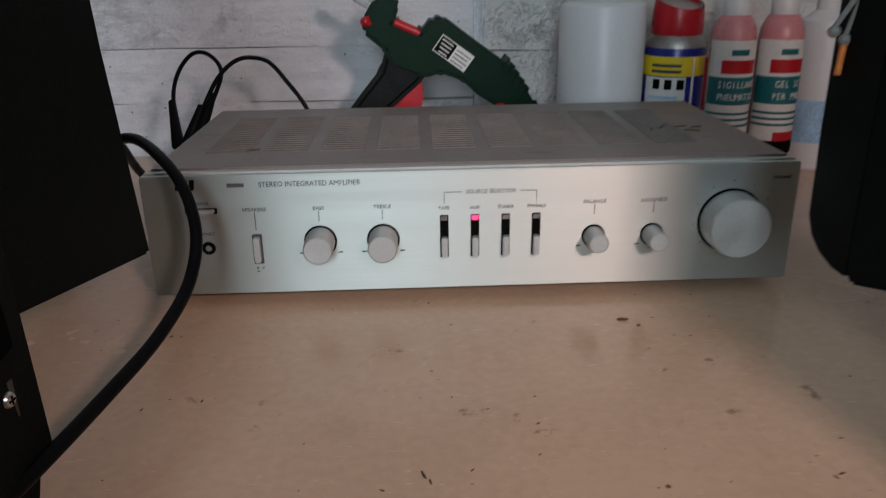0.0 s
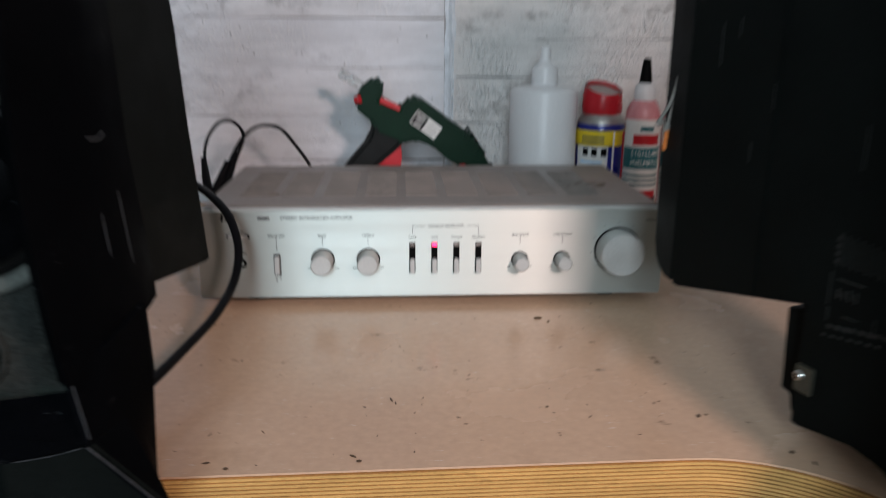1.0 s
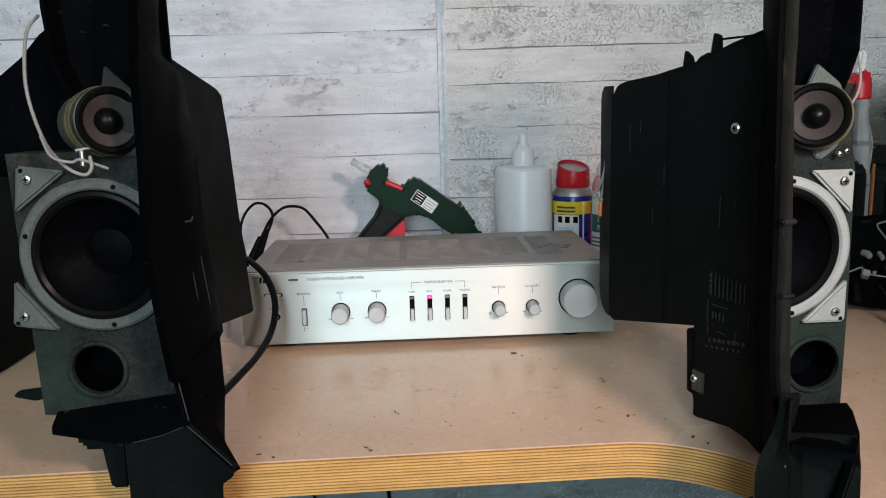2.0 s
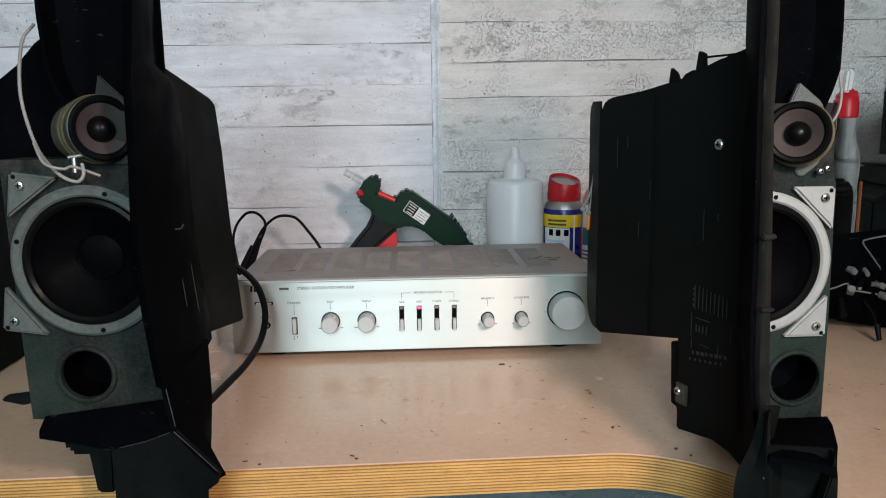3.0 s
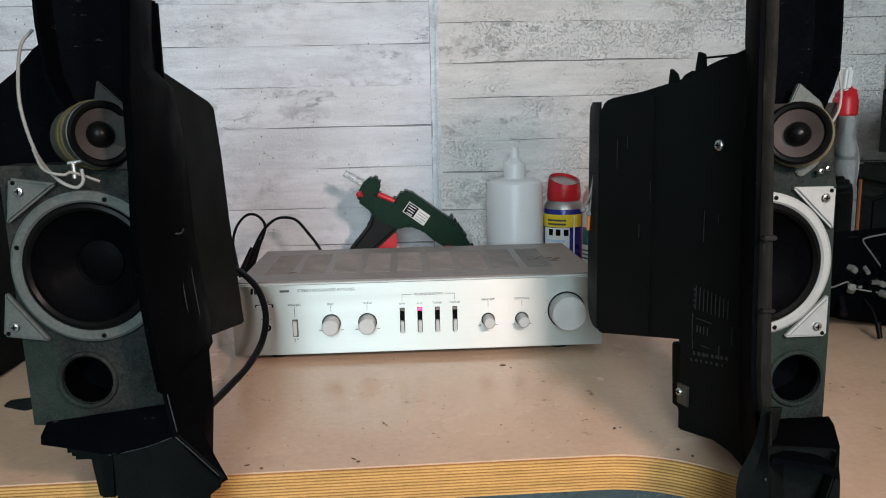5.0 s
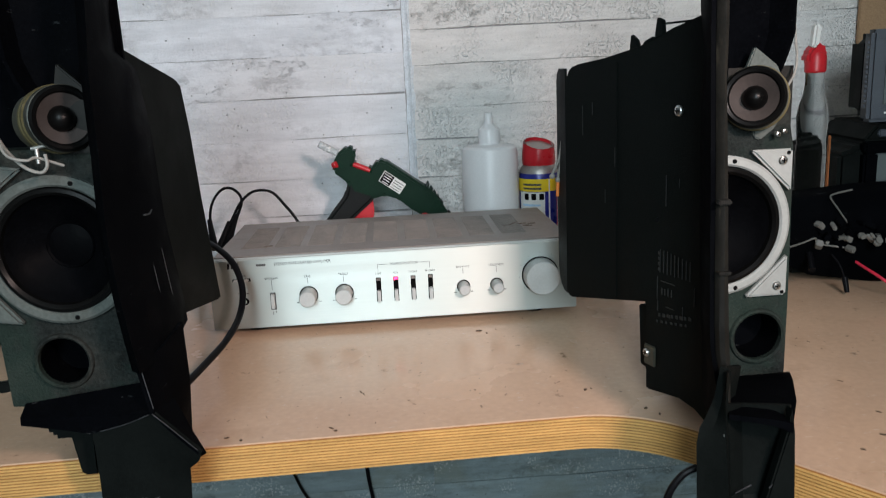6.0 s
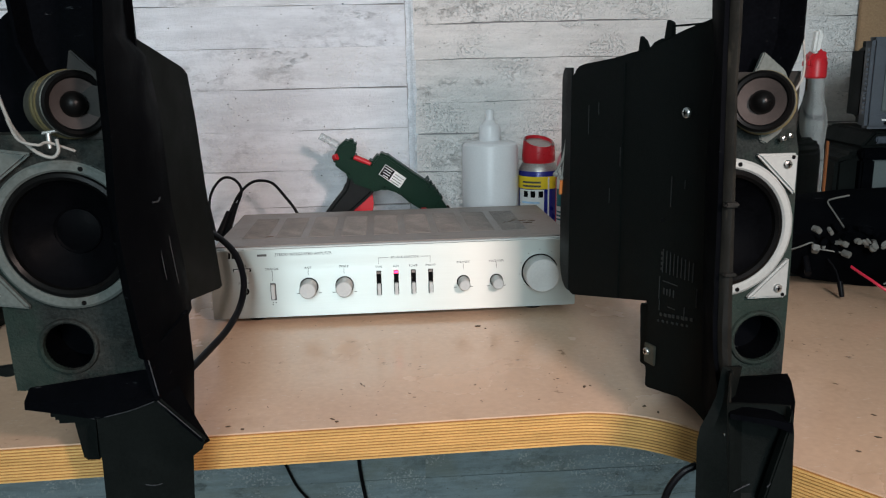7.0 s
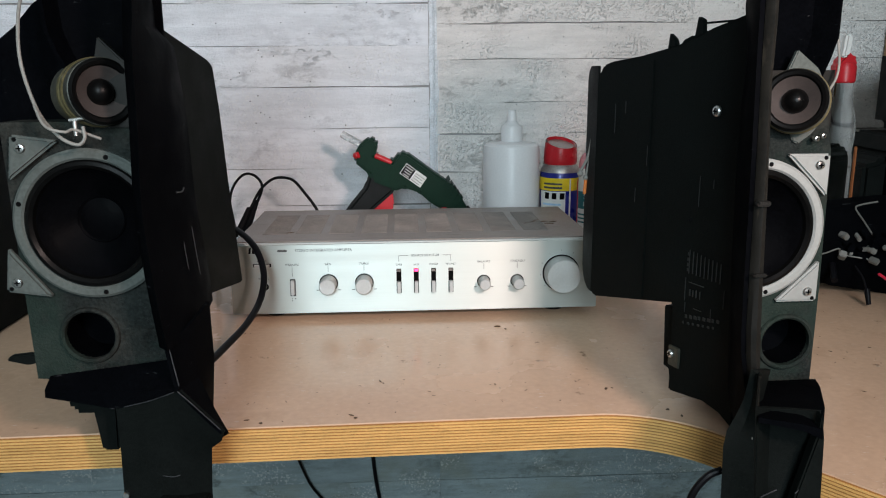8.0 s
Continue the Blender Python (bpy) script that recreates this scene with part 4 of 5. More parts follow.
screw("screw", RP @ Vector((0.1662, -0.001, 1.0058)), RP.to_3x3() @ Vector((0, -1, 0)), 0.0042, right)
clip = part("spring_clip", box(0.128, 0.1415, -0.002, 0.001, 0.786, 0.804, RP, 0.0006), M_TWBODY, right, "bent steel spring clip")
screw("screw", RP @ Vector((0.132, -0.0025, 0.797)), RP.to_3x3() @ Vector((0, -1, 0)), 0.0034, clip)
# moulded rows of part marks, too worn to read
MARK = mat("worn_raised_marks", (0.02, 0.021, 0.02), 0.65, var=0.3)
marks = [(0.1455 + i * 0.0046, 0.1461 + i * 0.0046, 0.872 + 0.0006 * (i % 2), 0.892 - 0.0005 * i) for i in range(9)]
marks += [(0.1435 + i * 0.0013, 0.1441 + i * 0.0013, 0.8735 + 0.0045 * j, 0.876 + 0.0045 * j) for i in range(2) for j in range(4)]
marks += [(0.1425, 0.1429, 0.848, 0.868), (0.188, 0.1884, 0.853, 0.868), (0.147, 0.165, 0.8645, 0.8652), (0.148, 0.1495, 0.8535, 0.859), (0.152, 0.153, 0.8535, 0.859), (0.156, 0.157, 0.8535, 0.86), (0.1605, 0.1612, 0.8535, 0.86), (0.1435, 0.1439, 0.838, 0.8465), (0.1745, 0.1749, 0.841, 0.849), (0.154, 0.164, 0.8435, 0.844)]
marks += [(0.145 + i * 0.0053, 0.1472 + i * 0.0053 + 0.0008 * (i % 3), 0.8335 + 0.0009 * i, 0.8362 + 0.0009 * i) for i in range(8)] + [(0.142 + i * 0.006, 0.1438 + i * 0.006 + 0.0007 * (i % 2), 0.8275 + 0.001 * i, 0.8293 + 0.001 * i) for i in range(7)]
marks += [(0.1518, 0.1522, 0.929, 0.954), (0.1678, 0.1681, 0.946, 0.953), (0.0818, 0.0822, 0.955, 0.972), (0.067, 0.0674, 0.92, 0.933), (0.0312, 0.0315, 0.98, 1.007), (0.047, 0.0473, 0.999, 1.01)]
for a, b, c, d in marks:
    part("raised_mark", box(a, b, -0.0006, 0.0, c, d, RP), MARK, right, "", 0)


RIM_L = ((0.7795, 0.2259), (0.8172, 0.2264), (0.8417, 0.2212), (0.8738, 0.2193), (0.9501, 0.2179), (1.0094, 0.2162), (1.0481, 0.2151), (1.1621, 0.2132))
RIM_R = ((0.7795, 0.2344), (0.8332, 0.2316), (0.8738, 0.2288), (0.9388, 0.2264), (0.984, 0.2245), (1.0302, 0.2222), (1.0622, 0.2226), (1.1621, 0.2207))
FOLD = ((0.7752, 0.2443), (0.8214, 0.2419), (0.8618, 0.24), (0.9397, 0.2371), (1.0022, 0.2362), (1.0503, 0.2381), (1.0763, 0.2342), (1.1648, 0.2323))
zs = [0.79, 0.804, 0.818, 0.83, 0.846, 0.864, 0.9, 0.945, 0.981, 1.008, 1.03, 1.049, 1.064, 1.078, 1.12, 1.17]
rows, rim_rows = [], []
for z in zs:
    a, b, c = between(z, FOLD), between(z, RIM_L), between(z, RIM_R)
    lean = max(0.0, 0.83 - z) * 0.45
    b, c, front = b - lean * 0.45, c - lean * 0.45, -0.39 - lean
    rows.append([Vector((a + 0.004, -0.325 + 0.008, z)), Vector((a, -0.325, z)), Vector((0.62 * a + 0.38 * b - 0.002, 0.62 * -0.325 + 0.38 * front, z)), Vector((0.2 * a + 0.8 * b - 0.002, 0.2 * -0.325 + 0.8 * front, z)), Vector((b, front, z))])
    rim_rows.append([Vector((b, front - 0.0005, z)), Vector((b + 0.0016, front - 0.0045, z)), Vector((0.5 * (b + c), front - 0.006, z)), Vector((c - 0.0012, front - 0.0045, z)), Vector((c, front, z)), Vector((c + 0.012, front + 0.03, z)), Vector((c + 0.032, -0.3115, z))])
part("edge_moulding", moulding(rows, 0.003), M_BLACK, right, "scuffed black edge moulding", 40)
part("dusty_rim", moulding(rim_rows, 0.002), M_RIM, right, "dusty worn rim of the housing", 40)
# narrow ledges along the rim
part("rim_ledge", join(box(0.2168, 0.2258, -0.3990, -0.3930, 0.9492, 0.9525, bevel=0.0008), box(0.2187, 0.2276, -0.3990, -0.3930, 0.9012, 0.9035, bevel=0.0008)), M_RIM, right, "worn ledges on the rim")
part("pillar", moulding([[Vector((x0, -0.335, z)), Vector((x0 + 0.008, -0.322, z)), Vector((x0 + 0.022, -0.298, z)), Vector((x1 - 0.012, -0.292, z)), Vector((x1, -0.31, z))] for z, x0, x1 in ((1.03, 0.2405, 0.3), (1.046, 0.2395, 0.306), (1.06, 0.239, 0.31), (1.09, 0.2385, 0.31), (1.17, 0.237, 0.307))], 0.003), M_BLACK, right, "hollow black upper pillar", 40)
# shelf below the port, its leg and foot, placed to fit the camera's view
part("visor", moulding([
    [(0.262, -0.312, 0.79), (0.275, -0.313, 0.7905), (0.296, -0.313, 0.7905), (0.3195, -0.311, 0.79)],
    [(0.2463, -0.35, 0.8012), (0.2592, -0.352, 0.8027), (0.2794, -0.352, 0.8027), (0.3023, -0.348, 0.7993)],
    [(0.2307, -0.39, 0.8076), (0.245, -0.393, 0.8077), (0.2636, -0.393, 0.8063), (0.2825, -0.39, 0.802)],
    [(0.2168, -0.425, 0.8131), (0.2296, -0.43, 0.8125), (0.2445, -0.432, 0.8103), (0.2588, -0.43, 0.8053)],
    [(0.2168, -0.4255, 0.8096), (0.2295, -0.4305, 0.8089), (0.2445, -0.4325, 0.8059), (0.2588, -0.4305, 0.7987)]], 0.002), M_BLACK, right, "black shelf-like lower visor", 30)
part("visor_cheek", prism([(0.2578, 0.8165), (0.2608, 0.7981), (0.2678, 0.655), (0.2412, 0.655), (0.2421, 0.7466), (0.2499, 0.7772), (0.2565, 0.8034)], -0.43, -0.421, bevel=0.0012), M_BLACK2, right, "slanting cheek below the visor")
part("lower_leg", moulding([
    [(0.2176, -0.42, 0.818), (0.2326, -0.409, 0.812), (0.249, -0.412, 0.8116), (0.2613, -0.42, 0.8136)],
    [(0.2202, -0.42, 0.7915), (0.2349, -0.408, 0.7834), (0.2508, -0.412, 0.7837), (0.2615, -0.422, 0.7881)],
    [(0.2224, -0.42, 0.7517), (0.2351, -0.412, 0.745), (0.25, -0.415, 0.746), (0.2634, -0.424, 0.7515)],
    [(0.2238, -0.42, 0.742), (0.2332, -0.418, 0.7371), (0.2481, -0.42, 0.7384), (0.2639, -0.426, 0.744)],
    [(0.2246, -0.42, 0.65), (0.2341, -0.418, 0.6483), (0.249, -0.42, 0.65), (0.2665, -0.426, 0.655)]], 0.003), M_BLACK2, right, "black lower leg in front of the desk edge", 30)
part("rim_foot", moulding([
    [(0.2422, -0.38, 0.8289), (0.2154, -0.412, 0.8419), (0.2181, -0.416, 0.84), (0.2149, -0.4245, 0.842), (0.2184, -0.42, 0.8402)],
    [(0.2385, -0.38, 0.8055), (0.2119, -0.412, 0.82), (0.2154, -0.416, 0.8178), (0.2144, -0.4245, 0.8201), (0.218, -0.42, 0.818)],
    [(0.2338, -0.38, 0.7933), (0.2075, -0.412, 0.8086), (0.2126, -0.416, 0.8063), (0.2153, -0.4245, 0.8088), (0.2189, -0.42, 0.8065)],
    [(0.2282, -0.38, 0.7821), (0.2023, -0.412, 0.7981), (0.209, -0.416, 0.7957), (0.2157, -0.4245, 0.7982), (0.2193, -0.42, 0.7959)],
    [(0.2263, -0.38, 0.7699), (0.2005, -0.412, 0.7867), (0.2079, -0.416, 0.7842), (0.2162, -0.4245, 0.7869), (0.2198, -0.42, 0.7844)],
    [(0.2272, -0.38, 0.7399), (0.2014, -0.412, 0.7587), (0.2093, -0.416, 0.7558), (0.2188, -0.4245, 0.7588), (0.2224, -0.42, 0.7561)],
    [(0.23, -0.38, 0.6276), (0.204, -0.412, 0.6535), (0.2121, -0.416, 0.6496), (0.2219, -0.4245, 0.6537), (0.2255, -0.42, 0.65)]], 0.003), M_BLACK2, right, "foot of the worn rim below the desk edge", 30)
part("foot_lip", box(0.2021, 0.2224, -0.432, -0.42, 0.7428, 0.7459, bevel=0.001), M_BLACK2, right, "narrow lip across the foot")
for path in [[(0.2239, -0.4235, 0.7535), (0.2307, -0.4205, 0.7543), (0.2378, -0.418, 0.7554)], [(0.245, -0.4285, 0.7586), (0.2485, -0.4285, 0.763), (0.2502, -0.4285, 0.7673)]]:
    part("highlight_scuff", tube(path, 0.0005, 6, 5), M_GLINT_SCUFF, right, "pale line of painted highlight and scuff")
part("stud", cylinder((0.2153, -0.418, 0.7973), (0.2153, -0.4235, 0.7973), 0.0011), M_STEEL, right, "small bright rivet")
part("speaker_lead", tube([(0.3145, -0.29, 1.12), (0.315, -0.30, 1.06), (0.312, -0.31, 1.042), (0.308, -0.315, 1.03), (0.3, -0.32, 1.02)], 0.0009), M_WIRE_W, right, "thin dirty white speaker lead")
lead = part("hanging_lead", tube([(0.178, -0.125, 1.03), (0.177, -0.12, 0.99), (0.175, -0.11, 0.955), (0.168, -0.105, 0.936)], 0.0014), M_WIRE_W, right, "pale cord hanging behind the side cover")
part("hanging_lead", tube([(0.177, -0.12, 0.99), (0.177, -0.112, 0.96), (0.174, -0.105, 0.932)], 0.0012), M_WIRE_W, right, "pale cord hanging behind the side cover")
part("wire_end", cylinder((0.174, -0.105, 0.929), (0.173, -0.105, 0.913), 0.0017), M_ORANGE, lead, "bare orange wire end")
for p in ((0.168, -0.105, 0.934), (0.174, -0.105, 0.93)):
    part("solder_bead", lathe([(0, -0.0032), (0.0024, -0.002), (0.0033, 0), (0.0024, 0.002), (0, 0.0032)], Matrix.Translation(p), 14), M_WIRE_W, lead)

# ==== cables ====
cable = part("power_cable", tube([(-0.3, 0.30, 0.753), (-0.285, 0.2, 0.79), (-0.265, 0.11, 0.835), (-0.245, 0.05, 0.855), (-0.222, 0.02, 0.862), (-0.198, -0.012, 0.858), (-0.178, -0.038, 0.845), (-0.168, -0.057, 0.822), (-0.169, -0.08, 0.8), (-0.176, -0.12, 0.787), (-0.187, -0.165, 0.78), (-0.2, -0.22, 0.775), (-0.215, -0.27, 0.77)], 0.0036, 14, 10), M_WIRE_K)
tagged(cable, "thick black cable looped over the amplifier's corner", "cable")
plug_lead = part("audio_cable", tube([(-0.262, 0.255, 0.80), (-0.277, 0.29, 0.84), (-0.275, 0.31, 0.866), (-0.258, 0.31, 0.885), (-0.24, 0.305, 0.884), (-0.228, 0.295, 0.868), (-0.236, 0.275, 0.84), (-0.245, 0.255, 0.81)], 0.0021), M_WIRE_K)
tagged(plug_lead, "thin black looped audio cable with plugs", "cable", "audio cables")
part("plug_boot", cylinder((-0.277, 0.285, 0.842), (-0.266, 0.25, 0.805), 0.0035, 0.0062), M_WIRE_K, plug_lead, "black tapered plug boot")
part("plug_boot", cylinder((-0.234, 0.278, 0.85), (-0.25, 0.245, 0.8), 0.0035, 0.0065), M_WIRE_K, plug_lead, "black tapered plug boot")
second = part("audio_cable", tube([(-0.255, 0.255, 0.81), (-0.24, 0.275, 0.845), (-0.228, 0.285, 0.866), (-0.213, 0.292, 0.879), (-0.198, 0.295, 0.882), (-0.18, 0.295, 0.877), (-0.163, 0.29, 0.858), (-0.147, 0.285, 0.836), (-0.13, 0.28, 0.8), (-0.12, 0.28, 0.754)], 0.0022), M_WIRE_K)
tagged(second, "thin black audio cable arching behind the amplifier", "cable", "audio cables")
part("plug_boot", cylinder((-0.244, 0.27, 0.84), (-0.258, 0.25, 0.805), 0.004, 0.0062), M_WIRE_K, second, "black tapered plug boot")
low_cable = part("hanging_cable", tube([(-0.085, 0.44, 0.72), (-0.083, 0.437, 0.5), (-0.078, 0.436, 0.33), (-0.066, 0.436, 0.23), (-0.05, 0.43, 0.1), (-0.04, 0.42, 0.008)], 0.0035), M_WIRE_K)
tagged(low_cable, "black cable hanging against the wall under the desk", "cable")
grey_cable = part("hanging_cable", tube([(-0.26, 0.44, 0.72), (-0.245, 0.441, 0.45), (-0.205, 0.44, 0.3), (-0.165, 0.438, 0.232), (-0.12, 0.43, 0.12), (-0.1, 0.42, 0.006)], 0.0025), M_RUBBER)
tagged(grey_cable, "thin dark grey cable slanting down the bare wall", "cable")
part("coiled_cable", tube([(0.2067, -0.4, 0.7619), (0.196, -0.4, 0.7566), (0.1862, -0.4, 0.7423), (0.1818, -0.4, 0.7192), (0.188, -0.4, 0.697), (0.2013, -0.4, 0.6881), (0.2084, -0.4, 0.697)], 0.0026), M_WIRE_K, right, "black cable loop hanging from the leg")

# ==== glue gun ====
GY = 0.325
gun = thing("glue_gun", (0.0, GY, TABLE_Z), "dark green hot glue gun propped on its nose", "glue gun")
part("body", prism([(-0.064, 0.941), (-0.052, 0.936), (-0.05, 0.926), (-0.056, 0.912), (-0.03, 0.902), (-0.018, 0.917), (-0.006, 0.916), (0.03, 0.889), (0.066, 0.863), (0.078, 0.844), (0.092, 0.82), (0.075, 0.808), (0.05, 0.824), (0.028, 0.838), (0.012, 0.853), (-0.01, 0.861), (-0.028, 0.856), (-0.06, 0.868), (-0.066, 0.884), (-0.088, 0.902), (-0.087, 0.916), (-0.078, 0.93)], GY - 0.019, GY + 0.019, bevel=0.004, segs=2), M_GREEN, gun, "dark green two-part body")
part("handle", prism([(-0.065, 0.888), (-0.02, 0.868), (-0.03, 0.852), (-0.062, 0.825), (-0.1, 0.77), (-0.118, 0.7505), (-0.155, 0.7505), (-0.12, 0.805), (-0.094, 0.838), (-0.072, 0.864)], GY - 0.016, GY + 0.016, bevel=0.006, segs=3), M_GRIP, gun, "black ribbed handle")
part("trigger", prism([(-0.03, 0.862), (-0.028, 0.832), (-0.034, 0.815), (-0.072, 0.805), (-0.06, 0.826)], GY - 0.007, GY + 0.007, bevel=0.003), M_RED, gun, "red trigger")
part("feed_knob", cylinder((-0.056, GY - 0.012, 0.912), (-0.03, GY - 0.012, 0.9), 0.0046, bevel=0.001), M_RED, gun, "red feed guide")
part("rear_knob", cylinder((-0.086, GY - 0.014, 0.912), (-0.08, GY - 0.02, 0.914), 0.005, bevel=0.001), M_RED, gun)
part("red_foot", cylinder((0.052, GY - 0.014, 0.826), (0.05, GY - 0.024, 0.822), 0.006, bevel=0.001), M_RED, gun, "small red foot")
part("glue_stick", cylinder((-0.075, GY, 0.926), (-0.107, GY, 0.945), 0.0056, bevel=0.0006), M_STICK, gun, "translucent glue stick")
part("nozzle", lathe([(0.014, 0), (0.013, 0.012), (0.009, 0.02), (0.005, 0.045), (0, 0.047)], Matrix.Translation((0.08, GY, 0.82)) @ Vector((0.62, 0, -0.78)).to_track_quat("Z", "Y").to_matrix().to_4x4(), 24), M_GRIP, gun, "black nozzle sleeve")
GL = Matrix.Translation((0.003, GY - 0.0193, 0.881)) @ pose(0, 0, 0, 0, 36, 0)
rating = part("rating_label", box(-0.0195, 0.0195, -0.0004, 0.0, -0.0095, 0.0095, GL), M_LABEL, gun, "white rating label")
part("label_block", box(-0.0185, -0.001, -0.0008, 0.0, -0.0085, 0.0085, GL), M_INK, rating, "", 0)
for k in range(4):
    part("label_line", box(0.001, 0.018 - 0.002 * (k % 2), -0.0007, 0.0, 0.0045 - 0.004 * k, 0.0055 - 0.004 * k, GL), M_INK_G, rating, "", 0)
    part("label_line", box(-0.017 + 0.001 * k, -0.004, -0.0011, 0.0, 0.005 - 0.004 * k, 0.0062 - 0.004 * k, GL), M_LABEL, rating, "", 0)
for k in range(5):
    c = Vector((0.058 + k * 0.005, GY, 0.872 - k * 0.0075))
    part("vent_rib", box(-0.001, 0.001, -0.0205, 0.0205, -0.012, 0.004, Matrix.Translation(c) @ pose(0, 0, 0, 0, 36, 0), 0.0005), M_GREEN, gun)

# ==== bottles ====


def bottle(name, x, y, prof, material, label, category, group=""):
    ob = thing(name, (x, y, TABLE_Z), label, category, group)
    return ob, Matrix.Translation((x, y, TABLE_Z))


squeeze, m = bottle("squeeze_bottle", 0.16, 0.335, None, None, "white squeeze bottle with a clear dropper cap", "bottle")
R0 = 0.0445
part("body", lathe([(0, 0.0), (R0 - 0.004, 0.0), (R0, 0.004), (R0, 0.168), (R0 - 0.0015, 0.1735), (R0 - 0.006, 0.177), (0.02, 0.1785), (0.017, 0.18)], m, 56), M_HDPE, squeeze, "milky white body")
part("cap", lathe([(0.017, 0.179), (0.0172, 0.181), (0.0172, 0.2), (0.015, 0.204), (0.012, 0.2055), (0.0075, 0.212), (0.0065, 0.226), (0.0055, 0.228), (0, 0.2285)], m, 32), M_HDPE, squeeze, "ridged white dropper cap")

can, m = bottle("spray_can", 0.239, 0.335, None, None, "blue and yellow aerosol can with red cap", "spray can")
RC = 0.032
part("body", lathe([(0, 0.0), (RC - 0.002, 0.0), (RC, 0.002), (RC, 0.128), (RC - 0.001, 0.1305), (0.0305, 0.132)], m, 48), M_CANBLUE, can, "dark blue can")
part("shoulder", lathe([(0.0312, 0.131), (0.0305, 0.1345), (0.027, 0.1405), (0.025, 0.143), (0, 0.144)], m, 48), M_CANSH, can, "metal shoulder")
part("yellow_band", lathe([(RC + 0.0002, 0.103), (RC + 0.0005, 0.1035), (RC + 0.0005, 0.1225), (RC + 0.0002, 0.123)], m, 48), M_YELLOW, can, "yellow band")
scoop, tilt = m @ Vector((0, 0, 0.1765)), Vector((0.1, -0.34, 1.0)).normalized()
cap = part("cap", cut(lathe([(0.0248, 0.1425), (0.0262, 0.145), (0.0265, 0.152), (0.0258, 0.166), (0.0242, 0.178), (0.022, 0.187), (0.0205, 0.188), (0.0215, 0.178), (0.0225, 0.16), (0.0225, 0.146)], m, 44), scoop, tilt), M_RED, can, "red plastic cap with a scooped top")
part("spray_button", lathe([(0.0245, -0.0015), (0.0215, -0.004), (0.012, -0.005), (0, -0.005)], Matrix.Translation(scoop) @ tilt.to_track_quat("Z", "Y").to_matrix().to_4x4(), 28), M_CANSH, cap, "grey button in the cap")


def wrap(m, r, a0, a1, z0, z1, off=0.0006):
    """A printed patch that follows a round wall, angles in degrees from -y towards +x."""
    bm = bmesh.new()
    k = max(2, int(abs(a1 - a0) / 6))
    prev = None
    for i in range(k + 1):
        a = radians(a0 + (a1 - a0) * i / k)
        row = [bm.verts.new(m @ Vector((rr * math.sin(a), -rr * math.cos(a), z))) for rr, z in ((r, z0), (r + off, z0), (r + off, z1), (r, z1))]
        if prev:
            for j in range(4):
                bm.faces.new((prev[j], prev[(j + 1) % 4], row[(j + 1) % 4], row[j]))
        else:
            bm.faces.new(row)
        prev = row
    bm.faces.new(prev)
    return bm


part("paper_label", wrap(m, RC, -75, 5, 0.028, 0.102), M_LABEL, can, "white printed panel")
for k in range(3):
    a = -55 + k * 22
    part("hazard_mark", wrap(m, RC + 0.0006, a, a + 13, 0.09, 0.1), M_INK, can, "", 0)
for k in range(5):
    part("label_line", wrap(m, RC + 0.0006, -62, -8 - 5 * (k % 2), 0.08 - 0.008 * k, 0.083 - 0.008 * k, 0.0004), M_CYAN, can, "", 0)
for k in range(2):
    part("label_line", wrap(m, RC + 0.0005, -60, -5, 0.1065 + 0.006 * k, 0.1095 + 0.006 * k, 0.0004), M_INK_G, can, "", 0)
part("pale_stripe", wrap(m, RC, 16, 20, 0.03, 0.1225, 0.0011), M_LABEL, can)
part("straw", cylinder((0.262, 0.304, 0.76), (0.262, 0.304, 0.872), 0.0015), M_WIRE_R, can, "thin red straw")


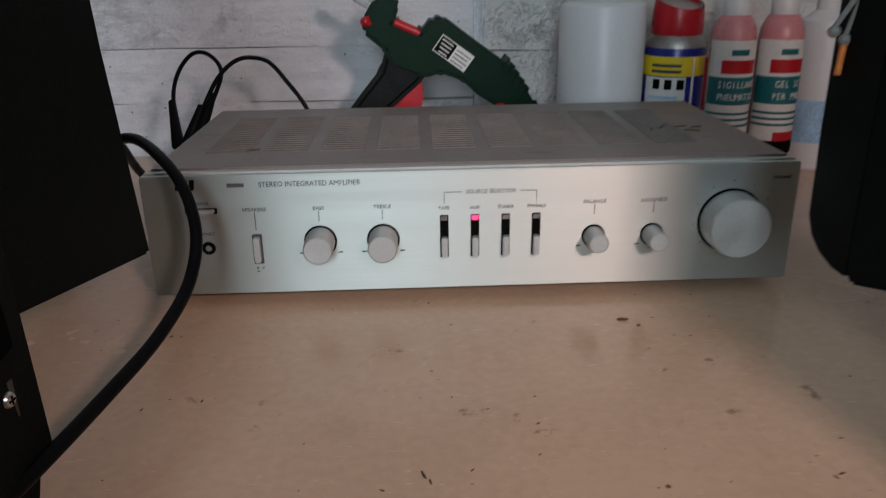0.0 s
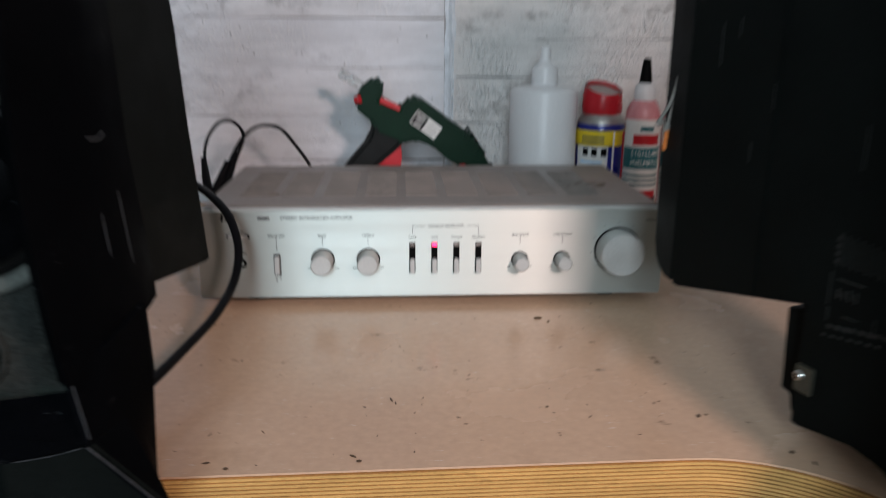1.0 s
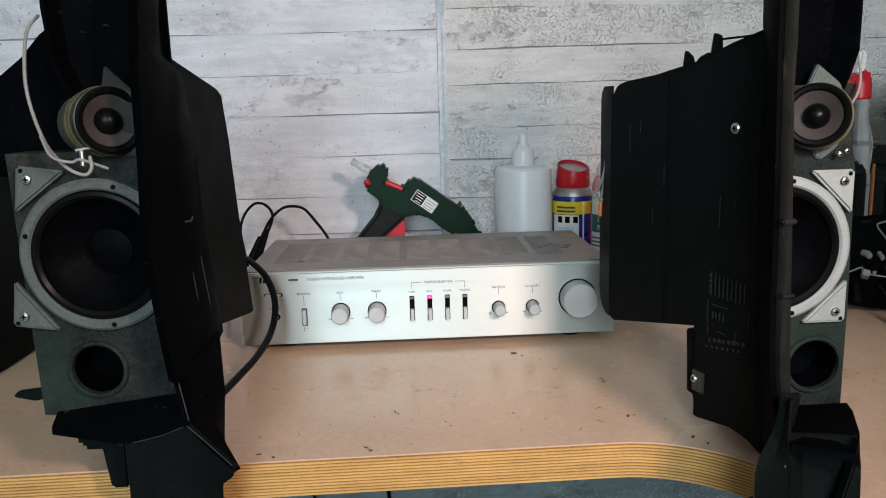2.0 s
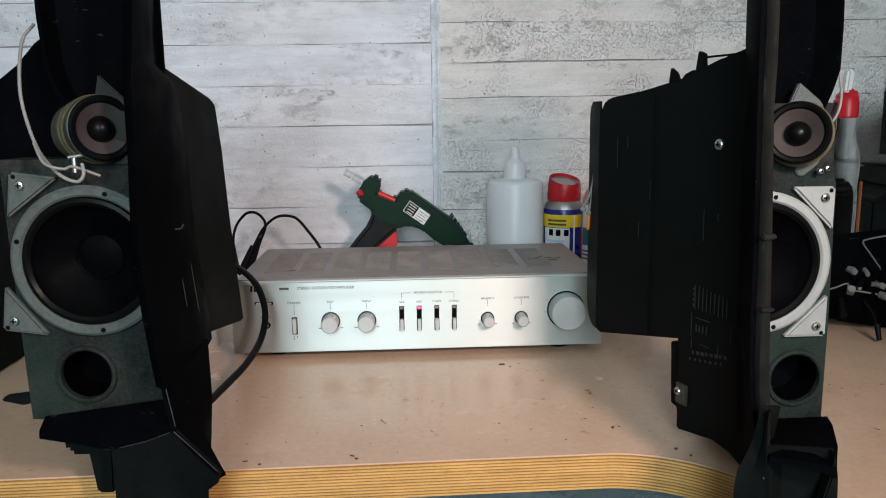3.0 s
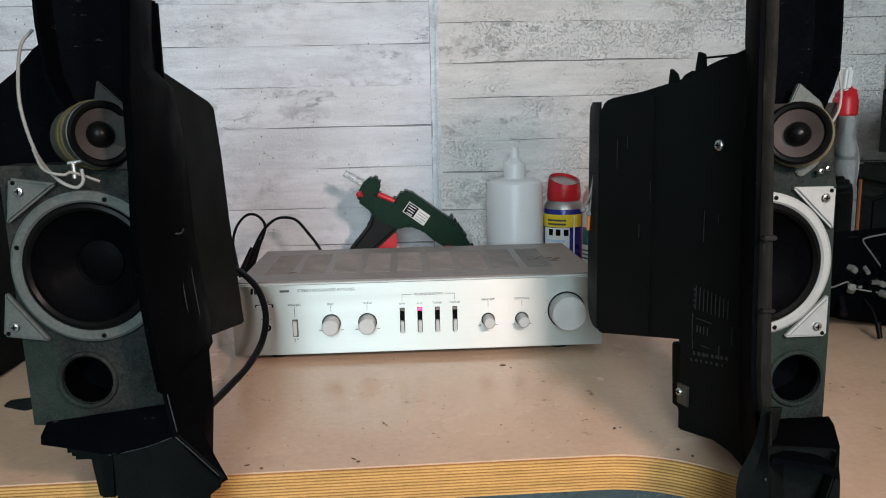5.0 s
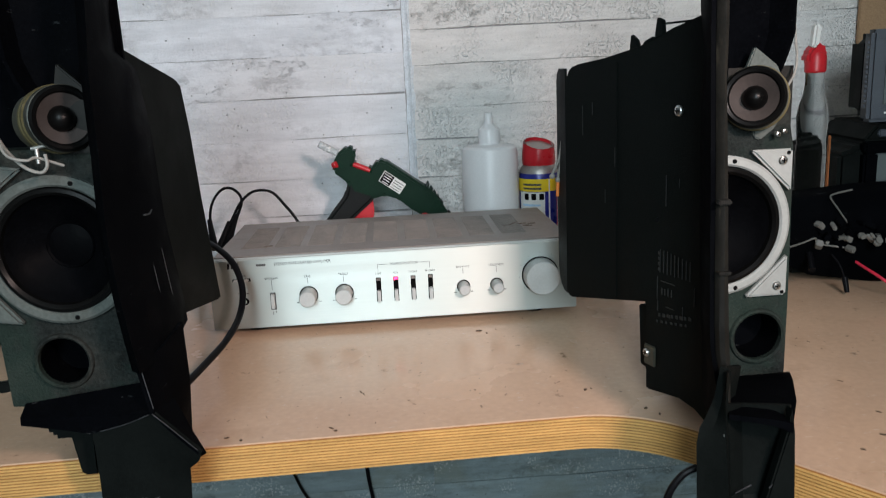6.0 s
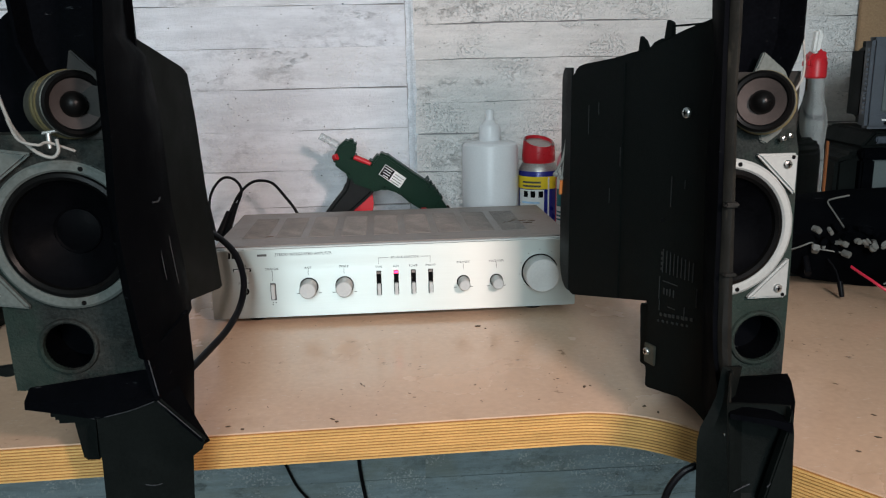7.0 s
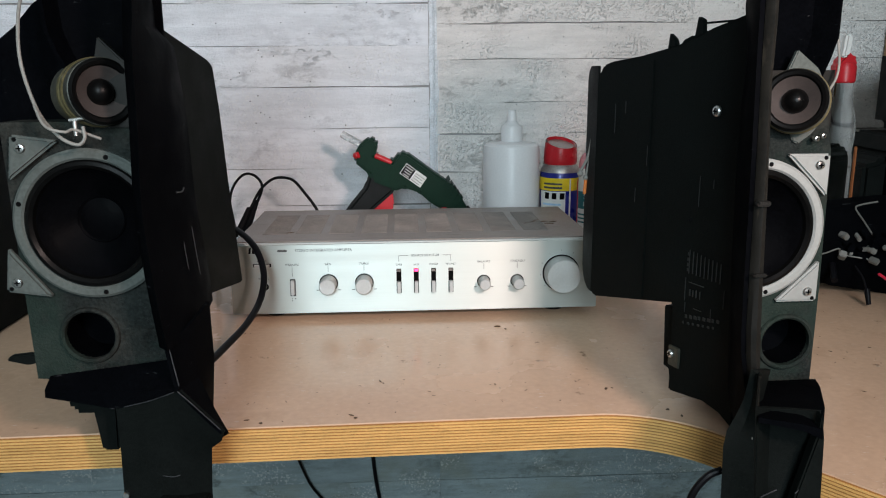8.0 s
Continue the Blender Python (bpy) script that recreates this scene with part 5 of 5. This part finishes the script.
def sealant(x, y, lines, cap_material, label, turn=0):
    ob, m = bottle("sealant_bottle", x, y, None, None, label, "bottle", "sealant bottles")
    m = m @ pose(0, 0, 0, 0, 0, turn)
    r = 0.0215
    part("body", lathe([(0, 0), (r - 0.003, 0), (r, 0.003), (r, 0.142), (r - 0.001, 0.152), (r - 0.005, 0.161), (0.0135, 0.165)], m, 44), M_PINK, ob, "pink translucent body")
    part("collar", lathe([(0.0125, 0.163), (0.013, 0.165), (0.013, 0.179), (0.011, 0.183), (0.007, 0.187)], m, 28), M_HDPE, ob, "white screw collar")
    part("tip", lathe([(0.007, 0.185), (0.008, 0.187), (0.005, 0.213), (0.004, 0.216), (0, 0.217)], m, 20), cap_material, ob, "pointed dropper tip")
    lab = part("paper_label", wrap(m, r, -95, 95, 0.03, 0.142, 0.0005), M_LABEL, ob, "white label round the body")
    part("maker_mark", wrap(m, r + 0.0005, -52, 42, 0.1105, 0.1235, 0.0004), M_RED, lab, "", 0)
    part("maker_mark", wrap(m, r + 0.0005, -30, 15, 0.128, 0.1335, 0.0004), M_TEAL, lab, "", 0)
    part("teal_band", wrap(m, r + 0.0005, -90, 90, 0.08, 0.107, 0.0004), M_TEAL, lab)
    for k in range(3):
        part("label_line", wrap(m, r + 0.0005, -90, 90, 0.058 + 0.006 * k, 0.0605 + 0.006 * k, 0.0003), M_TEAL, lab, "", 0)
    part("black_swoosh", wrap(m, r + 0.0005, -80, 60, 0.03, 0.043, 0.0004), M_INK, lab)
    part("red_swoosh", wrap(m, r + 0.0009, -25, 40, 0.043, 0.052, 0.0004), M_RED, lab)
    for text, z in lines:
        # letters set one by one round the wall
        step = 11.5
        for i, ch in enumerate(text):
            if ch == " ":
                continue
            a = (i - (len(text) - 1) / 2) * step
            mm = m @ pose(0, 0, 0, 0, 0, a) @ Matrix.Translation((0, -r - 0.0011, z)) @ pose(0, 0, 0, 90, 0, 0)
            lettering("letter", ch, 0.0095, mm, M_LABEL, lab, 0.75)


sealant(0.2795, 0.285, (("SIGILLANTE", 0.0995), ("PNEUMATICI", 0.0875)), M_INK, "pink sealant bottle with black tip and white label", 8)
sealant(0.3275, 0.285, (("GEL SC", 0.0995), ("PER PNE", 0.0875)), M_PINK, "pink sealant bottle with pink tip and white label", 10)
blue, m = bottle("plastic_bottle", 0.395, 0.33, None, None, "pale blue and white plastic bottle against the wall", "bottle")
part("body", lathe([(0, 0), (0.026, 0), (0.028, 0.003), (0.028, 0.14), (0.024, 0.155), (0.012, 0.165), (0.012, 0.185), (0, 0.186)], m, 36), M_HDPE, blue)
part("print", wrap(m, 0.028, -70, 60, 0.03, 0.075), M_CYAN, blue, "bright blue print")

# ==== corner behind the second speaker ====
spray, m = bottle("trigger_bottle", 0.614, 0.2, None, None, "clear spray bottle with red trigger head", "bottle")
part("body", lathe([(0, 0), (0.019, 0), (0.021, 0.004), (0.021, 0.155), (0.0195, 0.17), (0.021, 0.19), (0.0215, 0.205), (0.019, 0.222), (0.014, 0.238), (0.0125, 0.252), (0.0125, 0.272)], m, 40), M_CLEAR, spray, "clear ribbed body")
part("neck", lathe([(0.013, 0.268), (0.0145, 0.27), (0.0145, 0.29), (0.012, 0.296), (0, 0.298)], m, 28), M_RED, spray, "red neck ring")
part("trigger_head", prism([(0.597, 1.032), (0.624, 1.032), (0.627, 1.05), (0.62, 1.058), (0.61, 1.06), (0.597, 1.046)], 0.19, 0.212, bevel=0.004), M_RED, spray, "red trigger head")
part("nozzle_cover", prism([(0.601, 1.052), (0.611, 1.054), (0.614, 1.083), (0.604, 1.086)], 0.186, 0.2, bevel=0.003), M_LABEL, spray, "white nozzle cover")
part("strip", box(0.6285, 0.6305, 0.176, 0.182, TABLE_Z + 0.03, 0.93, I4, 0.0008), M_WOODSTRIP, spray, "orange-brown label edge")

tv = thing("portable_television", (0.77, 0.28, TABLE_Z), "old grey portable television stacked on a dark set", "television")
TM = Matrix.Translation((0.69, 0.19, 0.944)) @ pose(0, 0, 0, 0, 0, -12)
part("shell", prism([(0.004, 0.004), (0.206, 0.004), (0.206, 0.126), (0.004, 0.126)], 0.028, 0.1, TM, 0.014, 3), M_BLACK2, tv, "black plastic shell")
part("tube_back", prism([(0.05, 0.01), (0.16, 0.01), (0.16, 0.11), (0.05, 0.11)], 0.098, 0.19, TM, 0.012, 3), M_BLACK2, tv, "tapered back of the set")
part("bezel", join(prism([(0, 0), (0.21, 0), (0.21, 0.024), (0, 0.024)], 0, 0.03, TM, 0.005), prism([(0, 0.112), (0.21, 0.112), (0.21, 0.13), (0, 0.13)], 0, 0.03, TM, 0.005), prism([(0, 0.0), (0.022, 0.0), (0.022, 0.13), (0, 0.13)], 0.001, 0.031, TM, 0.005), prism([(0.19, 0.0), (0.21, 0.0), (0.21, 0.13), (0.19, 0.13)], 0.001, 0.031, TM, 0.005)), M_TVGREY, tv, "blue-grey front frame")
part("screen", box(0.02, 0.192, 0.009, 0.02, 0.022, 0.114, TM, 0.004), M_SCREEN, tv, "dull grey-green picture tube")
part("maker_mark", box(0.022, 0.05, -0.0008, 0.001, 0.012, 0.0145, TM), M_LABEL, tv, "", 0)
part("control_knob", lathe([(0.0, 0.004), (0.004, 0.004), (0.0045, 0)], TM @ Matrix.Translation((0.034, 0.0, 0.0085)) @ pose(0, 0, 0, 90, 0, 0) @ Matrix.Diagonal((2, 0.8, 1, 1)), 20), M_INK, tv)
for k in range(14):
    part("vent_slat", box(-0.004, -0.001, 0.006, 0.016, 0.022 + k * 0.0068, 0.026 + k * 0.0068, TM, 0.0006), M_TVGREY, tv)
lower = thing("dark_monitor", (0.78, 0.26, TABLE_Z), "dark set with grey screen lying under the television", "monitor")
LM = Matrix.Translation((0.665, 0.2, TABLE_Z)) @ pose(0, 0, 0, 0, 0, -8)
part("shell", prism([(0.0, 0.0), (0.26, 0.0), (0.26, 0.165), (0.03, 0.165), (0.024, 0.155), (0.0, 0.148)], 0.014, 0.22, LM, 0.006), M_BLACK2, lower, "black plastic shell")
part("bezel", join(box(0.03, 0.26, 0, 0.02, 0.148, 0.165, LM, 0.003), box(0.03, 0.05, 0, 0.02, 0.03, 0.149, LM, 0.003), box(0.03, 0.26, 0, 0.02, 0.0, 0.031, LM, 0.003)), M_BLACK, lower, "black front frame")
part("screen", box(0.046, 0.24, 0.006, 0.016, 0.03, 0.15, LM, 0.004), M_SCREEN, lower, "grey glass screen")
part("stand", prism([(0.03, 0.165), (0.24, 0.165), (0.22, 0.19), (0.05, 0.19)], 0.01, 0.17, LM, 0.004), M_BLACK2, lower, "black swivel stand block")
part("stand_trim", box(0.05, 0.21, 0.004, 0.012, 0.172, 0.182, LM, 0.002), M_TVGREY, lower, "silver-grey trim bar")

lamp_unit = thing("headlight_unit", (0.72, 0.06, TABLE_Z), "black car headlight housing with loose wiring", "car part")
part("housing", moulding([
    [(0.56, 0.11, 0.84), (0.66, 0.1, 0.848), (0.8, 0.08, 0.852), (0.95, 0.06, 0.855)],
    [(0.545, 0.06, 0.838), (0.66, 0.04, 0.846), (0.8, 0.02, 0.85), (0.95, 0.0, 0.852)],
    [(0.535, 0.035, 0.815), (0.66, 0.0, 0.822), (0.8, -0.02, 0.825), (0.95, -0.03, 0.825)],
    [(0.54, 0.05, 0.785), (0.66, 0.02, 0.78), (0.8, 0.0, 0.775), (0.95, -0.02, 0.775)],
    [(0.585, 0.06, 0.765), (0.68, 0.05, 0.753), (0.8, 0.04, 0.752), (0.95, 0.02, 0.752)]], -0.006), M_BLACK, lamp_unit, "curved glossy black housing", 40)
part("back_shell", prism([(0.56, 0.76), (0.95, 0.752), (0.95, 0.845), (0.565, 0.835)], 0.06, 0.14, bevel=0.01), M_BLACK2, lamp_unit, "black rear shell")
for k in range(26):
    x, z = 0.572 + rnd.uniform(0, 0.07), 0.803 + rnd.uniform(-0.006, 0.024)
    y = 0.026 - (x - 0.535) * 0.28
    s = rnd.uniform(0.002, 0.0045)
    part("connector", box(-s, s, -0.006, 0.006, -s * 0.8, s * 0.8, Matrix.Translation((x, y, z)) @ pose(0, 0, 0, rnd.uniform(-40, 40), rnd.uniform(-60, 60), rnd.uniform(-40, 40)), 0.001), M_CREAMPL if k % 3 == 0 else M_BLACK, lamp_unit, "cream wire connector" if k % 3 == 0 else "")
for k in range(4):
    x = 0.612 + 0.009 * k + rnd.uniform(-0.004, 0.004)
    part("bulb_holder", lathe([(0, -0.007), (0.005, -0.006), (0.0066, -0.001), (0.0045, 0.003), (0.0058, 0.006), (0, 0.0065)], Matrix.Translation((x, -0.008 - 0.003 * k, 0.82 - 0.005 * k + rnd.uniform(-0.006, 0.006))) @ pose(0, 0, 0, rnd.uniform(20, 110), rnd.uniform(-60, 60), 0) @ Matrix.Diagonal((rnd.uniform(0.45, 0.8), rnd.uniform(0.4, 0.7), rnd.uniform(0.5, 0.8), 1)), 18), M_CREAMPL, lamp_unit, "cracked cream bulb holder")
part("white_wire", tube([(0.633, 0.05, 0.854), (0.612, 0.05, 0.851), (0.602, 0.045, 0.848), (0.601, 0.025, 0.838), (0.602, 0.004, 0.826)], 0.001), M_CREAMPL, lamp_unit, "white wire")
part("white_wire", tube([(0.643, -0.012, 0.809), (0.655, -0.022, 0.805), (0.661, -0.028, 0.794), (0.655, -0.03, 0.78), (0.64, -0.026, 0.771)], 0.001), M_CREAMPL, lamp_unit, "white wire")
part("white_wire", tube([(0.525, 0.0, 0.805), (0.55, 0.01, 0.807), (0.565, 0.01, 0.811), (0.572, 0.015, 0.804), (0.6, 0.005, 0.8)], 0.0009), M_CREAMPL, lamp_unit, "thin pale wire")
part("red_wire", tube([(0.613, 0.0, 0.785), (0.622, -0.025, 0.777), (0.64, -0.042, 0.766), (0.68, -0.055, 0.757), (0.78, -0.065, 0.754), (0.9, -0.05, 0.754)], 0.0016), M_WIRE_R, lamp_unit, "bright red wire")
part("black_plug", join(tube([(0.594, 0.02, 0.79), (0.598, 0.008, 0.78), (0.6, 0.0, 0.768)], 0.0012), cylinder((0.6, 0.0, 0.769), (0.601, -0.006, 0.7535), 0.0036, 0.0028)), M_WIRE_K, lamp_unit, "hanging black plug")
part("black_plug", cylinder((0.57, 0.03, 0.79), (0.565, 0.012, 0.776), 0.004), M_WIRE_K, lamp_unit, "hanging black plug")

lamp_unit.matrix_world = Matrix.Translation((0.675, 0.06, TABLE_Z)) @ Matrix.Diagonal((1, 1, 1.18, 1))

case = thing("dark_cabinet", (-0.66, 0.16, TABLE_Z), "black box standing at the desk's far end", "cabinet")
part("body", box(-0.9, -0.475, -0.05, 0.42, TABLE_Z, 1.01, pose(0, 0, 0, 0, 0, 0), 0.004), M_BLACK2, case, "matt black body")
part("front", box(-0.88, -0.495, -0.055, -0.05, TABLE_Z + 0.02, 0.99, pose(0, 0, 0, 0, 0, 0), 0.002), M_RUBBER, case, "black front")
board = part("hardboard_sheet", box(0.82, 1.3, WALL_Y - 0.016, WALL_Y - 0.008, 0.98, 1.5, pose(0, 0, 0, 0, 0, 0), 0.001), M_BOARD)
board.parent = wall_north
board["label"] = "brown sheet fixed on the wall"

# ==== crumbs and specks on the desk ====


def crumb(x, y, s, long):
    bm = bmesh.new()
    bmesh.ops.create_icosphere(bm, subdivisions=1, radius=s)
    a = rnd.uniform(0, 360)
    for v in bm.verts:
        v.co = Matrix.Translation((x, y, TABLE_Z + s * 0.3)) @ pose(0, 0, 0, 0, 0, a) @ Vector((v.co.x * long, v.co.y * rnd.uniform(0.5, 1.1), v.co.z * 0.45 * rnd.uniform(0.6, 1.2)))
    return bm


spots = [(0.092, -0.043, 0.0035, 2), (0.1, -0.052, 0.0025, 1), (0.17, -0.228, 0.0032, 1.2), (0.176, -0.226, 0.0018, 1.5), (-0.058, -0.274, 0.003, 1), (-0.062, -0.268, 0.0018, 3), (0.211, -0.276, 0.003, 1.3), (0.219, -0.289, 0.0022, 2), (-0.137, -0.279, 0.003, 1), (-0.15, -0.272, 0.0022, 2), (-0.039, -0.195, 0.0016, 4), (-0.036, -0.2, 0.0014, 3), (0.096, -0.225, 0.001, 4), (0.069, -0.21, 0.002, 1), (-0.195, -0.047, 0.0015, 2), (0.375, -0.354, 0.0026, 2), (0.346, -0.374, 0.0026, 1.5), (0.402, -0.25, 0.0012, 4), (0.396, -0.316, 0.0022, 2)]
for x, y, s, long in spots:
    tagged(part("crumb", crumb(x, y, s * 0.62, long), M_DEBRIS), "dark crumb of dirt lying on the desk", "debris", "crumbs")
dust = join(*[crumb(rnd.uniform(-0.35, 0.6), rnd.uniform(-0.27, 0.0), rnd.uniform(0.0002, 0.0007), rnd.uniform(1, 3)) for _ in range(150)], *[crumb(rnd.uniform(-0.3, 0.24), rnd.uniform(-0.278, -0.2), rnd.uniform(0.0003, 0.0007), rnd.uniform(2, 5)) for _ in range(26)], *[crumb(rnd.uniform(0.36, 0.7), rnd.uniform(-0.45, 0.0), rnd.uniform(0.0003, 0.0009), rnd.uniform(1, 4)) for _ in range(45)])
tagged(part("dust_specks", dust, M_DEBRIS), "scattered dark specks on the desk", "debris", kind="stuff")
